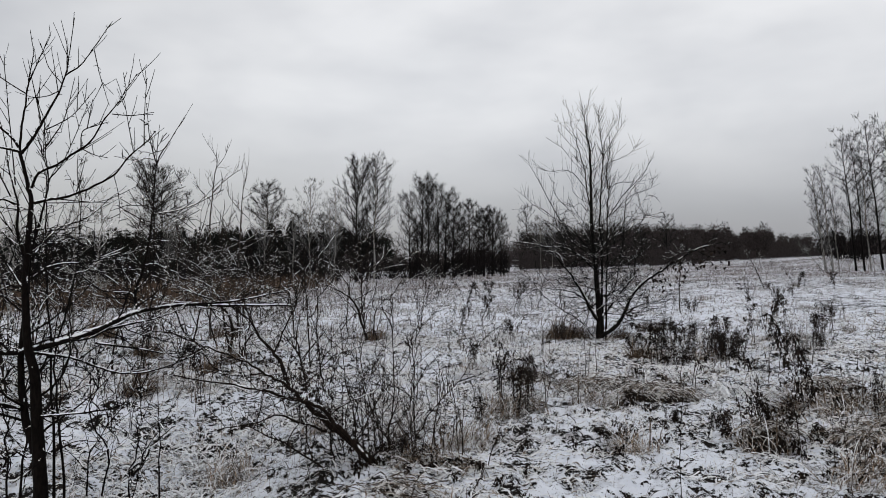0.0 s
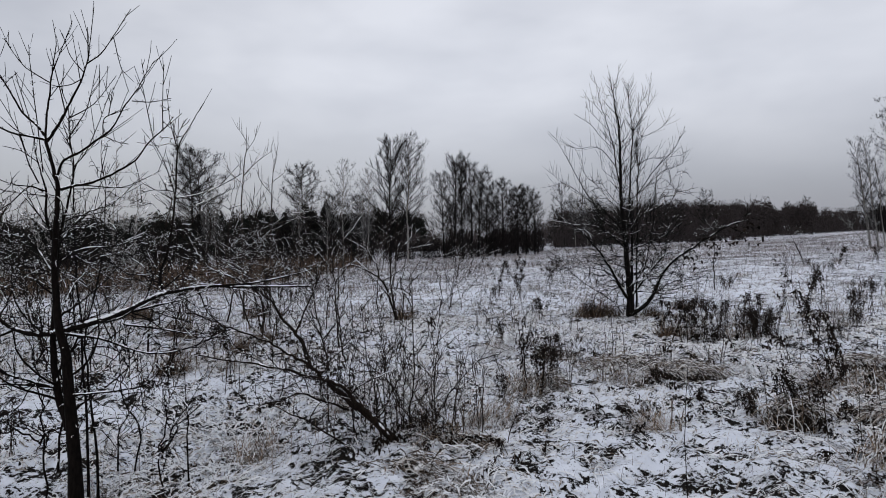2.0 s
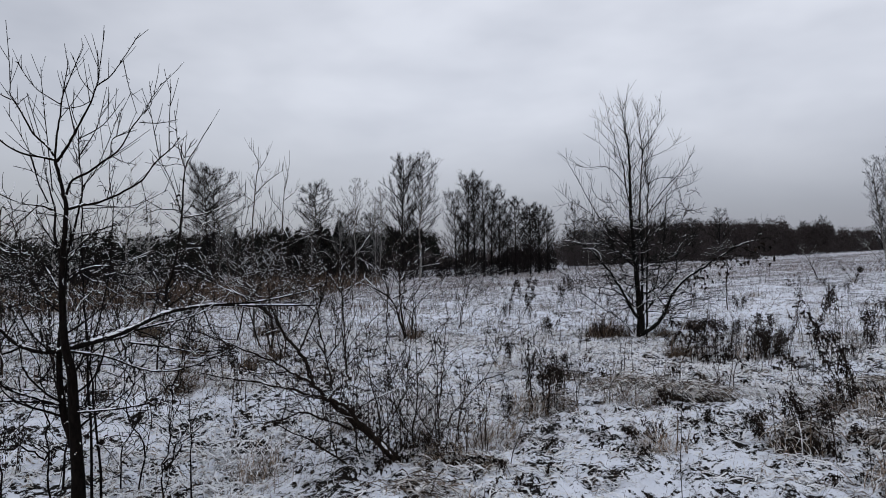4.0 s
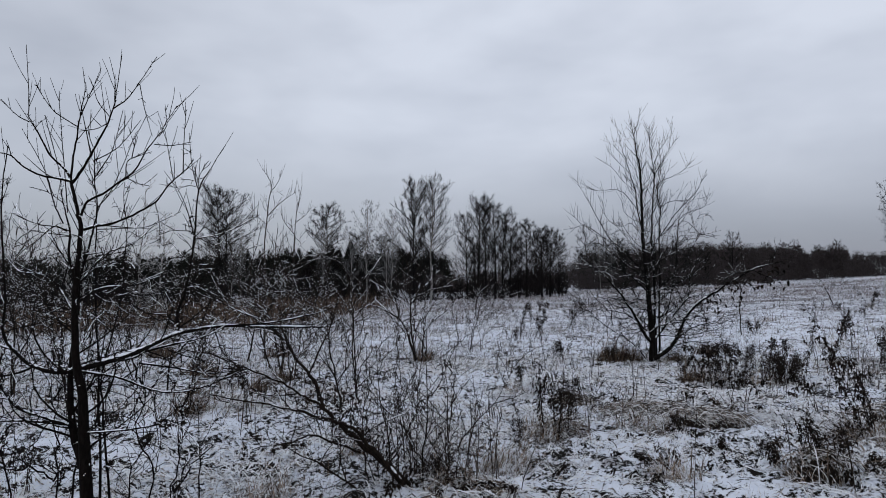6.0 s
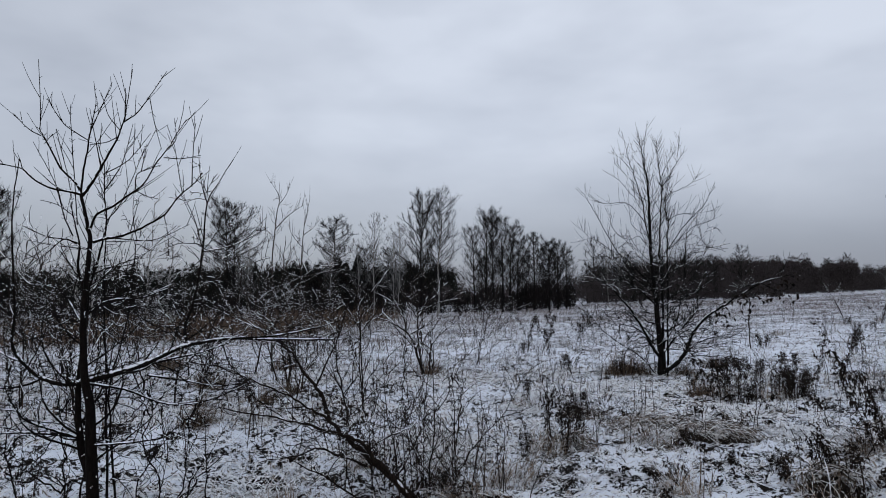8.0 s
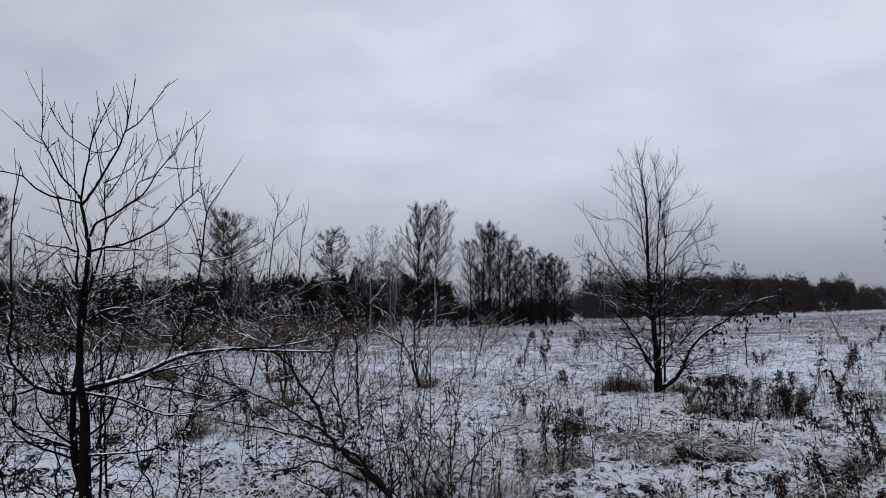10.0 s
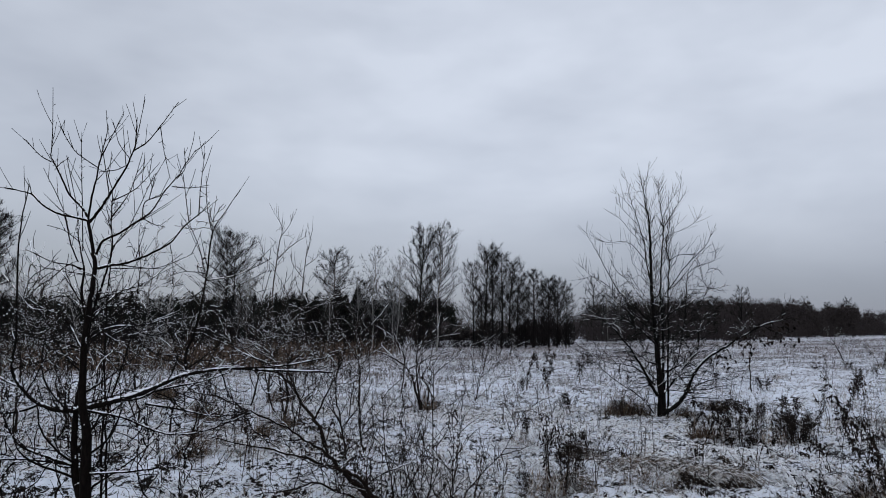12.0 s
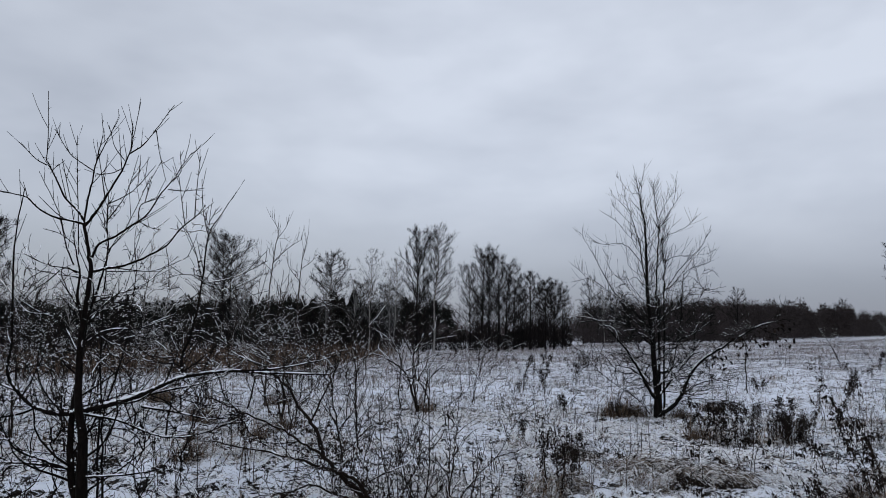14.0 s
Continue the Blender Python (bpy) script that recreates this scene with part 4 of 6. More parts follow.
WILLOW = [
    ('trunk', 0.027, 0.004, [(0.13, 0.00, -0.08), (-0.10, -0.05, 0.20), (-0.31, -0.10, 0.39), (-0.48, -0.15, 0.55), (-0.58, -0.20, 0.67), (-0.70, -0.25, 0.76), (-0.88, -0.30, 0.87), (-1.13, -0.35, 0.98), (-1.33, -0.40, 1.07), (-1.57, -0.45, 1.13)]),
    ('limb', 0.018, 0.003, [(0.03, -0.05, 0.05), (-0.19, -0.13, 0.33), (-0.35, -0.22, 0.53), (-0.49, -0.30, 0.59), (-0.76, -0.38, 0.68), (-1.08, -0.47, 0.76), (-1.34, -0.55, 0.82)]),
    ('limb', 0.01, 0.003, [(-0.31, -0.10, 0.31), (-0.47, -0.19, 0.39), (-0.62, -0.27, 0.47), (-0.77, -0.36, 0.45), (-1.04, -0.45, 0.40)]),
    ('limb', 0.008, 0.003, [(-0.26, -0.15, 0.00), (-0.45, -0.25, 0.17), (-0.64, -0.35, 0.32), (-0.83, -0.45, 0.44)]),
    ('limb', 0.015, 0.003, [(-0.58, -0.20, 0.68), (-0.65, -0.17, 0.86), (-0.75, -0.14, 0.96), (-0.88, -0.11, 1.13), (-1.00, -0.08, 1.24), (-1.20, -0.05, 1.35)]),
]
WILLOW_SHOOTS = [
    ('limb', 0.007, 0.002, [(-0.70, -0.15, 0.92), (-0.63, -0.08, 1.11), (-0.56, -0.02, 1.28), (-0.58, 0.05, 1.44)]),
    ('limb', 0.008, 0.002, [(-0.51, 0.15, 0.56), (-0.56, 0.18, 0.81), (-0.61, 0.20, 0.99), (-0.66, 0.22, 1.27), (-0.68, 0.25, 1.55)]),
    ('limb', 0.007, 0.002, [(-0.39, 0.25, 0.61), (-0.43, 0.28, 0.75), (-0.45, 0.30, 0.98), (-0.46, 0.33, 1.36), (-0.50, 0.35, 1.64)]),
    ('limb', 0.004, 0.002, [(-0.41, 0.25, 0.75), (-0.27, 0.15, 0.87), (-0.12, 0.05, 0.87)]),
    ('limb', 0.007, 0.002, [(0.15, 0.15, -0.08), (0.15, 0.15, 0.28), (0.19, 0.15, 0.46), (0.18, 0.15, 1.00), (0.17, 0.15, 1.36)]),
    ('limb', 0.006, 0.002, [(0.12, 0.15, 0.23), (0.04, 0.22, 0.30), (-0.06, 0.28, 0.61), (-0.13, 0.35, 0.93)]),
    ('limb', 0.005, 0.002, [(0.36, 0.15, 0.01), (0.35, 0.15, 0.37), (0.35, 0.15, 0.73), (0.33, 0.15, 1.00)]),
    ('limb', 0.007, 0.002, [(-0.07, 0.05, 0.03), (-0.13, 0.15, 0.36), (-0.22, 0.25, 0.71), (-0.27, 0.35, 1.07)]),
    ('limb', 0.007, 0.002, [(-0.26, 0.00, -0.05), (-0.30, 0.05, 0.20), (-0.33, 0.10, 0.46), (-0.30, 0.15, 0.77)]),
    ('limb', 0.007, 0.002, [(-0.16, 0.05, 0.12), (0.00, 0.18, 0.36), (0.08, 0.32, 0.61), (0.09, 0.45, 0.87)]),
]
bush_rng = random.Random(19)
WILLOW_MASS = []
for k in range(7):
    x0, y0, h = bush_rng.uniform(-0.3, 0.4), bush_rng.uniform(0.0, 0.55), bush_rng.uniform(0.25, 0.9)
    lx, ly = bush_rng.gauss(-0.05, 0.3), bush_rng.gauss(0, 0.12)
    WILLOW_MASS.append(("limb", 0.005, 0.0018, [(x0, y0, -0.05), (x0 + lx * 0.3, y0 + ly * 0.3, h * 0.35), (x0 + lx * 0.7 + bush_rng.gauss(0, 0.02), y0 + ly * 0.7, h * 0.7), (x0 + lx, y0 + ly, h)]))
bush = traced_tree("willow_bush", "leaning bare bush with dark stems and snowy twigs", (-0.6, 5.35, 0), [(k, a * (1.5 if k == 'trunk' else 1.15), b * 1.2, p) for k, a, b, p in WILLOW + WILLOW_SHOOTS] + WILLOW_MASS, M_BUSH, 9, trunk_taper=2.6, side=(6, 0.4, 1), up=0.35, spread=1.0, kids=2, thin=0.0030, sinuous=(("trunk", "limb"), 6, 0.5, 1, 0.2), curl=0.15, twig_snow=0.08, category="bush", least=0.004, snow_from=0.009, bare_below=0.008, snow=0.28, spurs=8, dots=0.3, dot=0.004)

TWISTED = [
    ('trunk', 0.03, 0.006, [(0.05, 0.00, -0.04), (-0.08, -0.16, 0.41), (-0.23, -0.32, 0.83), (-0.55, -0.48, 1.07), (-0.81, -0.64, 1.19), (-1.07, -0.80, 1.36)]),
    ('limb', 0.024, 0.004, [(0.02, 0.00, 0.05), (-0.09, 0.03, 0.63), (-0.12, 0.07, 1.28), (-0.29, 0.10, 2.06)]),
    ('limb', 0.015, 0.003, [(0.14, 0.00, 0.11), (0.20, 0.03, 0.63), (0.55, 0.07, 0.98), (1.03, 0.10, 1.34)]),
    ('limb', 0.014, 0.004, [(-0.10, 0.00, 1.28), (0.35, -0.25, 1.46), (0.80, -0.50, 1.55)]),
    ('limb', 0.012, 0.003, [(-0.12, 0.00, 1.16), (-0.32, -0.10, 1.58), (-0.37, -0.20, 1.93)]),
    ('limb', 0.014, 0.003, [(-0.25, -0.20, 0.82), (0.19, -0.40, 1.06), (0.72, -0.60, 1.35)]),
]
traced_tree("young_tree", "crooked young tree with arching snow-laden branches", (-1.55, 13.8, 0.0), TWISTED, M_YOUNG, 12, spurs=8, spur=0.1, wobble=0.2, side=(2, 0.55, 1), up=0.5, thin=0.005, kids=1, sinuous=(("trunk", "limb"), 3, 1.15, 1, 0.45), curl=0.17, twig_snow=0.12, snow=0.85, least=0.006, snow_from=0.010, dots=0.12, dot=0.006)
SNOWY = [
    ('trunk', 0.026, 0.006, [(-0.34, 0.00, -0.18), (-0.24, -0.10, 0.58), (-0.56, -0.20, 0.97), (-1.12, -0.30, 1.22), (-1.18, -0.40, 1.67)]),
    ('limb', 0.018, 0.005, [(-0.32, 0.00, 0.11), (-0.54, 0.05, 1.03), (-0.97, 0.10, 1.27), (-1.15, 0.15, 1.67), (-1.43, 0.20, 1.97)]),
    ('limb', 0.014, 0.005, [(-0.59, -0.10, 0.97), (-0.24, -0.27, 1.52), (0.19, -0.43, 2.02), (0.72, -0.60, 2.12)]),
    ('limb', 0.012, 0.004, [(-0.71, -0.20, 1.14), (-0.63, -0.15, 1.47), (-0.30, -0.10, 1.66), (-0.07, -0.05, 1.88), (-0.33, 0.00, 2.00)]),
    ('limb', 0.01, 0.004, [(-0.90, -0.10, 1.28), (-0.84, 0.00, 1.96), (-0.68, 0.10, 2.66)]),
    ('limb', 0.012, 0.004, [(-1.12, -0.30, 1.22), (-1.47, -0.40, 1.38), (-1.72, -0.50, 1.48), (-2.07, -0.60, 1.36)]),
    ('limb', 0.01, 0.004, [(-1.12, -0.30, 1.22), (-1.40, -0.23, 1.57), (-1.53, -0.17, 1.96), (-1.41, -0.10, 2.36)]),
    ('limb', 0.01, 0.004, [(-0.27, 0.00, 0.57), (0.12, -0.15, 0.56), (0.46, -0.30, 0.71)]),
    ('limb', 0.01, 0.004, [(-0.96, -0.20, 1.23), (-0.49, -0.40, 1.43), (0.06, -0.60, 1.48)]),
]
traced_tree("young_tree", "spreading young tree with sinuous snow-laden branches", (-3.3, 11.6, 0.0), SNOWY, M_YOUNG, 15, spurs=8, spur=0.1, wobble=0.2, side=(2, 0.45, 1), up=0.4, thin=0.0048, kids=1, sinuous=(("trunk", "limb"), 3, 1.15, 1, 0.45), curl=0.17, twig_snow=0.12, snow=0.9, least=0.0065, snow_from=0.010, dots=0.12, dot=0.006)
SLIM = [
    ('trunk', 0.013, 0.003, [(0.03, 0.00, -0.02), (-0.00, 0.00, 0.53), (-0.04, 0.00, 1.17), (-0.09, 0.00, 1.42), (-0.14, 0.00, 1.90)]),
    ('limb', 0.009, 0.003, [(-0.03, 0.00, 1.12), (-0.15, -0.10, 1.34), (-0.30, -0.20, 1.60), (-0.37, -0.30, 1.87)]),
    ('limb', 0.009, 0.003, [(-0.03, 0.00, 1.17), (0.20, 0.10, 1.29), (0.29, 0.20, 1.42), (0.22, 0.30, 1.86)]),
    ('limb', 0.008, 0.003, [(-0.00, 0.00, 0.91), (-0.31, -0.15, 1.09), (-0.62, -0.30, 0.93)]),
]
traced_tree("young_tree", "slim sapling with a snow-dusted forked top", (-1.95, 9.9, 0.0), SLIM, M_YOUNG, 13, spurs=8, spur=0.1, side=(2, 0.45, 1), up=0.4, thin=0.0038, kids=1, sinuous=(("trunk", "limb"), 3, 1.15, 1, 0.45), curl=0.17, twig_snow=0.12, snow=0.85, least=0.006, snow_from=0.010, dots=0.12, dot=0.006)
TWIN = [
    ('trunk', 0.024, 0.004, [(0.04, 0.00, -0.19), (0.08, -0.07, 0.83), (0.09, -0.13, 1.59), (0.10, -0.20, 2.35), (0.19, -0.27, 3.29), (0.28, -0.33, 3.73), (0.10, -0.40, 4.04)]),
    ('limb', 0.012, 0.003, [(0.19, -0.30, 3.04), (0.55, -0.45, 3.33), (0.91, -0.60, 3.52)]),
    ('limb', 0.008, 0.003, [(0.28, -0.40, 3.53), (0.46, -0.40, 3.78), (0.52, -0.40, 4.00)]),
    ('limb', 0.009, 0.003, [(0.18, -0.30, 2.85), (-0.08, -0.30, 3.10), (-0.22, -0.30, 3.42)]),
    ('trunk', 0.019, 0.004, [(0.56, 0.20, -0.09), (0.58, 0.20, 1.07), (0.61, 0.20, 2.23), (0.64, 0.20, 2.88), (0.73, 0.20, 3.40), (0.80, 0.20, 3.79)]),
    ('limb', 0.01, 0.003, [(0.62, 0.20, 2.69), (0.44, 0.10, 2.94), (0.37, 0.00, 3.19)]),
    ('limb', 0.008, 0.003, [(0.67, 0.20, 2.95), (0.89, 0.25, 3.14), (0.97, 0.30, 3.28)]),
    ('limb', 0.018, 0.004, [(0.07, -0.10, 1.59), (0.62, -0.43, 1.90), (1.03, -0.77, 2.01), (1.67, -1.10, 2.12)]),
    ('limb', 0.016, 0.004, [(0.08, -0.10, 1.27), (-0.29, -0.40, 1.46), (-0.56, -0.70, 2.02)]),
]
traced_tree("young_tree", "pair of tall slender bare saplings with sparse tops", (-5.0, 14.6, 0.0), TWIN, M_TWIN, 14, side=(5, 0.5, 0), up=0.9, wobble=0.03, spread=0.65, thin=0.0036, kids=3, snow=0.85, least=0.006, snow_from=0.010, dots=0.1, dot=0.006, sinuous=(("trunk", "limb"), 4, 0.6, 1, 0.4, 1.9), curl=0.2, twig_snow=0.2)


def sapling(name, label, at, tall, lean, material, seed, shoots=9, length=0.7, up=0.35, thick=0.0075, thin=0.0048, snow=0.75, stems=1, level=1, kids=4, spread=0.95, least=0.005):
    """A young tree grown from its height and lean."""
    rng = random.Random(seed)
    parts = []
    for s in range(stems):
        dx, dy = lean[0] + rng.gauss(0, 0.12) * (stems > 1), lean[1] + rng.gauss(0, 0.12) * (stems > 1)
        h = tall * (1 if s == 0 else rng.uniform(0.6, 0.95))
        line = [(rng.gauss(0, 0.03) + dx * u * h + 0.08 * s * (u == 0), dy * u * h + rng.gauss(0, 0.03), u * h - (0.1 if u == 0 else 0)) for u in (0, 0.25, 0.5, 0.75, 1)]
        parts.append(("trunk", thick * h, 0.003, line))
        for _ in range(int(2 + h)):
            u = rng.uniform(0.25, 0.8)
            a = rng.uniform(0, 6.28)
            ln = length * rng.uniform(0.5, 1.1) * (1.2 - u)
            b = (dx * u * h, dy * u * h, u * h)
            rise = rng.uniform(0.1, 0.9)
            parts.append(("limb", max(0.008, thick * h * 0.6 * (1.1 - u)), 0.0035, [b, (b[0] + math.cos(a) * ln * 0.35, b[1] + math.sin(a) * ln * 0.35, b[2] + ln * 0.3 * rise + 0.06), (b[0] + math.cos(a + 0.3) * ln * 0.7, b[1] + math.sin(a + 0.3) * ln * 0.7, b[2] + ln * 0.55 * rise + rng.gauss(0, 0.05)), (b[0] + math.cos(a) * ln, b[1] + math.sin(a) * ln, b[2] + ln * rise * rng.uniform(0.5, 1.3))]))
    return traced_tree(name, label, (at[0], at[1], float(height(*at))), parts, material, seed + 1, side=(shoots, length * 0.5, level), up=up, spread=spread, snow=snow, thin=thin, sides=6, kids=kids, least=least, wobble=0.2, jitter=0.012, snow_from=0.010, spurs=6, spur=0.09, dots=0.3, dot=0.0058, sinuous=(("trunk", "limb"), 2.4, length * 1.05, 1, 0.7), curl=0.15, twig_snow=snow * 0.1, gaps=0.3)


for k, (x, y, h, lx) in enumerate([(-3.05, 4.75, 1.35, -0.05), (-2.3, 5.0, 1.1, 0.1), (-3.3, 5.3, 1.6, 0.08), (-2.65, 5.4, 1.25, -0.1), (-3.5, 4.9, 1.2, -0.15)]):
    sapling("sapling", "thin dark bare sapling beside the fruit tree", (x, y), h, (lx, 0.0), M_APPLE, 40 + 2 * k, length=0.5, up=0.4, thick=0.006, thin=0.0029, shoots=5, snow=0.5, least=0.004)
# thicket between the fruit tree and the field
sapling("young_tree", "two-stemmed young tree with dark bare shoots", (-3.7, 8.1), 1.7, (0.05, 0.05), M_YOUNG, 21, stems=2, length=0.7, thin=0.003, least=0.005)
for k, (x, y, h, lx) in enumerate([(-4.6, 9.5, 2.0, 0.15), (-5.6, 10.5, 2.2, -0.2), (-3.4, 11.5, 2.0, 0.25), (-6.6, 9.0, 2.3, 0.1), (-4.2, 12.8, 2.1, -0.25), (-7.5, 12.5, 2.4, 0.2), (-2.7, 12.3, 1.6, 0.2), (-5.2, 8.2, 1.7, -0.1), (-6.3, 13.5, 2.3, -0.15), (-8.4, 11.0, 2.4, 0.2), (-9.3, 13.0, 2.2, -0.2), (-3.0, 10.2, 1.5, -0.2), (-5.0, 13.6, 2.5, 0.3), (-7.0, 10.8, 2.2, -0.25), (-2.2, 15.5, 2.0, 0.1), (-0.6, 16.5, 1.5, 0.2)]):
    sapling("young_tree", "crooked bare sapling with snow lodged on its branches", (x, y), h, (lx, 0.0), M_YOUNG, 60 + 3 * k, stems=1 + k % 2, length=1.0, up=0.25, shoots=3, least=0.0055)
for k, (x, y, h, lx) in enumerate([(-8.6, 16.0, 4.0, 0.03), (-7.9, 15.4, 3.3, 0.08), (-9.6, 15.5, 3.0, -0.3), (-10.8, 17.0, 3.6, 0.1)]):
    sapling("birch_tree", "slender young birch with white bark and dark twigs", (x, y), h, (lx, 0.0), M_BIRCH, 90 + 3 * k, length=0.8, up=0.5, thick=0.008, snow=0.5)


def tri_mesh(name, tris, material):
    v = np.concatenate(tris).reshape(-1, 3)
    return mesh_from(name, v, np.arange(len(v)).reshape(-1, 3), material, False)


def bare_tree(name, label, tall, crown, material, seed, low=0.25, up=0.8, limbs=34, twig_mat=None, trunk_r=0.012, thin=0.014, kids=8, level=2, stems=1, spread=0.8, shape=0.35, fuzz=2400, lean=0.0):
    """A full-grown leafless tree: trunk, boughs and a crown of fine twigs."""
    rng = random.Random(seed)
    root = new(name)
    tagged(root, label, "tree")
    for s in range(stems):
        h = tall * (1 if s == 0 else rng.uniform(0.75, 0.95))
        dx, dy = lean + rng.gauss(0, 0.02) + (0.06 * (s - (stems - 1) / 2) if stems > 1 else 0), rng.gauss(0, 0.02)
        line = smooth_line([(dx * u * h + rng.gauss(0, 0.006 * h) * (u > 0) + 0.4 * s, dy * u * h + rng.gauss(0, 0.006 * h), u * h - 0.3 * (u == 0)) for u in (0, 0.2, 0.4, 0.6, 0.8, 1)], 3)
        rad = trunk_r * h * (1.02 - np.linspace(0, 1, len(line)) ** 0.8) + 0.012
        tw = Wood()
        tw.add(line, rad, 7)
        part("trunk", tw.mesh("trunk", material), root)
        cw = Wood()
        for k in range(limbs):
            u = low + (0.97 - low) * (k + rng.random()) / limbs
            i = min(len(line) - 2, int(u * (len(line) - 1)))
            at = line[i] + (line[i + 1] - line[i]) * (u * (len(line) - 1) - i)
            v = (u - low) / (1 - low)
            reach = crown * max(0.12, 1 - ((v - shape) / (1.06 - shape)) ** 2) ** 0.6 * rng.uniform(0.75, 1.2)
            a = k * 2.4 + rng.uniform(-0.5, 0.5)
            d = np.array([math.cos(a), math.sin(a), up * rng.uniform(0.5, 1.3)])
            d /= np.linalg.norm(d)
            q = [at]
            for _ in range(4):
                d = d + np.array([rng.gauss(0, 0.1), rng.gauss(0, 0.1), 0.07 * up + rng.gauss(0, 0.06)])
                d /= np.linalg.norm(d)
                q.append(q[-1] + d * reach / 4)
            q = np.array(q)
            rr = max(thin * 1.5, reach * 0.016)
            cw.add(q, np.linspace(rr, thin, 5), 4)
            sprout(cw, rng, q, rr, thin, kids, reach * 0.5, level - 1, up * 0.5, spread, 0.2, 3, thin, 3, 3)
        crown_ob = part("crown", cw.mesh("crown", twig_mat or material), root, "fine leafless twigs")
        if fuzz:
            rs = np.random.RandomState(seed + s)
            ends = np.vstack([g[0] for key, group in cw.shoots.items() if key[0] == 3 for g in group])
            c = ends[rs.randint(0, len(ends), fuzz)] + rs.normal(0, 0.10, (fuzz, 3))
            out = (c - np.array([line[-1][0] * 0.5, line[-1][1] * 0.5, h * 0.4])) * np.array([1.0, 1.0, 0.5])
            d = 0.6 * out / (np.linalg.norm(out, axis=1, keepdims=True) + 0.01) + rs.normal(0, 0.6, (fuzz, 3)) + np.array([0, 0, 0.3])
            side = rs.normal(0, 1, (fuzz, 3))
            side /= np.linalg.norm(side, axis=1, keepdims=True)
            wd, ln = rs.uniform(0.010, 0.026, (fuzz, 1)), rs.uniform(0.2, 0.6, (fuzz, 1)) * crown * 0.17
            part("spray", tri_mesh("spray", [np.stack([c - side * wd, c + side * wd, c + d * ln], 1)], twig_mat or material), crown_ob)
    return root


GROUPS = {"dry_weed": "withered weeds", "leafy_weed": "low leafy clumps", "brushwood": "brush round the bush", "grass_tussock": "grass tussocks", "alder_tree": "alders at the field edge", "birch_tree": "birches at the field edge", "oak_tree": "broad bare trees"}


def stand(tree, x, y, turn=0.0, size=1.0, wide=1.0):
    tagged(tree, group=GROUPS[tree.name.split(".")[0]])
    return copy_thing(tree, pose(x, y, float(height(x, y)), 0, 0, turn) @ Matrix.Diagonal((size * wide, size * wide, size, 1)))


def place(tree, x, y, turn=0.0):
    tree.matrix_basis = pose(x, y, float(height(x, y)), 0, 0, turn)


# copses at the field's edge
tall_a = bare_tree("alder_tree", "tall bare alder at the field edge", 13.3, 3.0, M_FAR, 201, low=0.12, up=1.05, limbs=60, thin=0.018, fuzz=4200)
place(tall_a, -9.4, 75)
birch_a = bare_tree("birch_tree", "tall birch with a white trunk and drooping bare twigs", 12.6, 3.0, M_BIRCH, 202, low=0.2, up=1.1, limbs=64, twig_mat=M_FAR, thin=0.009, trunk_r=0.009, fuzz=3600)
place(birch_a, -7.2, 72, 40)
al_b = bare_tree("alder_tree", "tall bare alder in a copse", 11.9, 3.0, M_FAR, 203, low=0.2, up=0.95, limbs=46, thin=0.016, kids=5, trunk_r=0.014, fuzz=3600, shape=0.3)
place(al_b, -2.6, 80)
al_c = bare_tree("alder_tree", "dense dark alder in a copse", 8.6, 2.1, M_FAR, 204, low=0.14, up=0.8, limbs=48, thin=0.019, kids=5, trunk_r=0.015, fuzz=3800, shape=0.3)
place(al_c, 1.3, 84)
far_b = bare_tree("alder_tree", "slender bare alder beyond the field", 11.9, 2.7, M_FAR, 213, low=0.18, up=1.1, limbs=34, thin=0.020, kids=4, trunk_r=0.010, fuzz=1800, shape=0.3)
place(far_b, 16.0, 131)
far_c = bare_tree("alder_tree", "dense dark alder beyond the field", 8.6, 1.9, M_FAR, 214, low=0.12, up=0.9, limbs=34, thin=0.022, kids=4, fuzz=2000, shape=0.3)
place(far_c, 19.5, 128)
for t, x, y, a, s, wd in [(al_b, -0.6, 81.5, 70, 0.93, 1.1), (al_b, -3.9, 83, 150, 0.85, 0.9), (al_b, -1.5, 78.5, 200, 0.9, 0.8), (al_b, 0.3, 84, 290, 0.86, 1.0), (al_c, 3.3, 85, 80, 1.06, 1.25), (al_c, 4.9, 82, 140, 0.93, 1.0), (al_c, 6.1, 85, 220, 0.95, 1.0), (al_c, 7.0, 83, 310, 0.82, 0.9), (al_c, 2.2, 80, 30, 0.7, 1.0), (al_c, -3.2, 86, 260, 0.75, 1.2), (al_c, 5.3, 88, 5, 0.9, 1.1)] + [(far_b if k % 2 else far_c, 14.5 + 2.9 * k + (k * 37 % 5) * 0.4, 128 + (k * 23 % 9), 47 * k, (0.74 if k % 2 else 0.98) * (0.85 + (k * 31 % 7) * 0.035), 1.25) for k in range(10)] + [(far_b, 116.4, 250.0, 30, 1.08, 1.0), (far_b, 103.3, 250.0, 170, 1.0, 0.9), (far_c, 109.8, 250.0, 80, 1.35, 1.1)]:
    stand(t, x, y, a, s, wd)
broad = bare_tree("oak_tree", "broad bare tree with a dense rounded crown", 12.6, 3.1, M_FAR, 205, low=0.2, up=0.7, limbs=42, stems=2, kids=6, thin=0.016, fuzz=4600, shape=0.45)
place(broad, -28.3, 68)
stand(broad, -48.5, 60, 120, 1.12, 0.8)
pale = bare_tree("birch_tree", "slim pale birch with a sparse crown", 7.3, 1.4, M_BIRCH, 206, low=0.3, up=1.1, limbs=30, twig_mat=M_PALE, thin=0.005, kids=4, trunk_r=0.004, fuzz=1000)
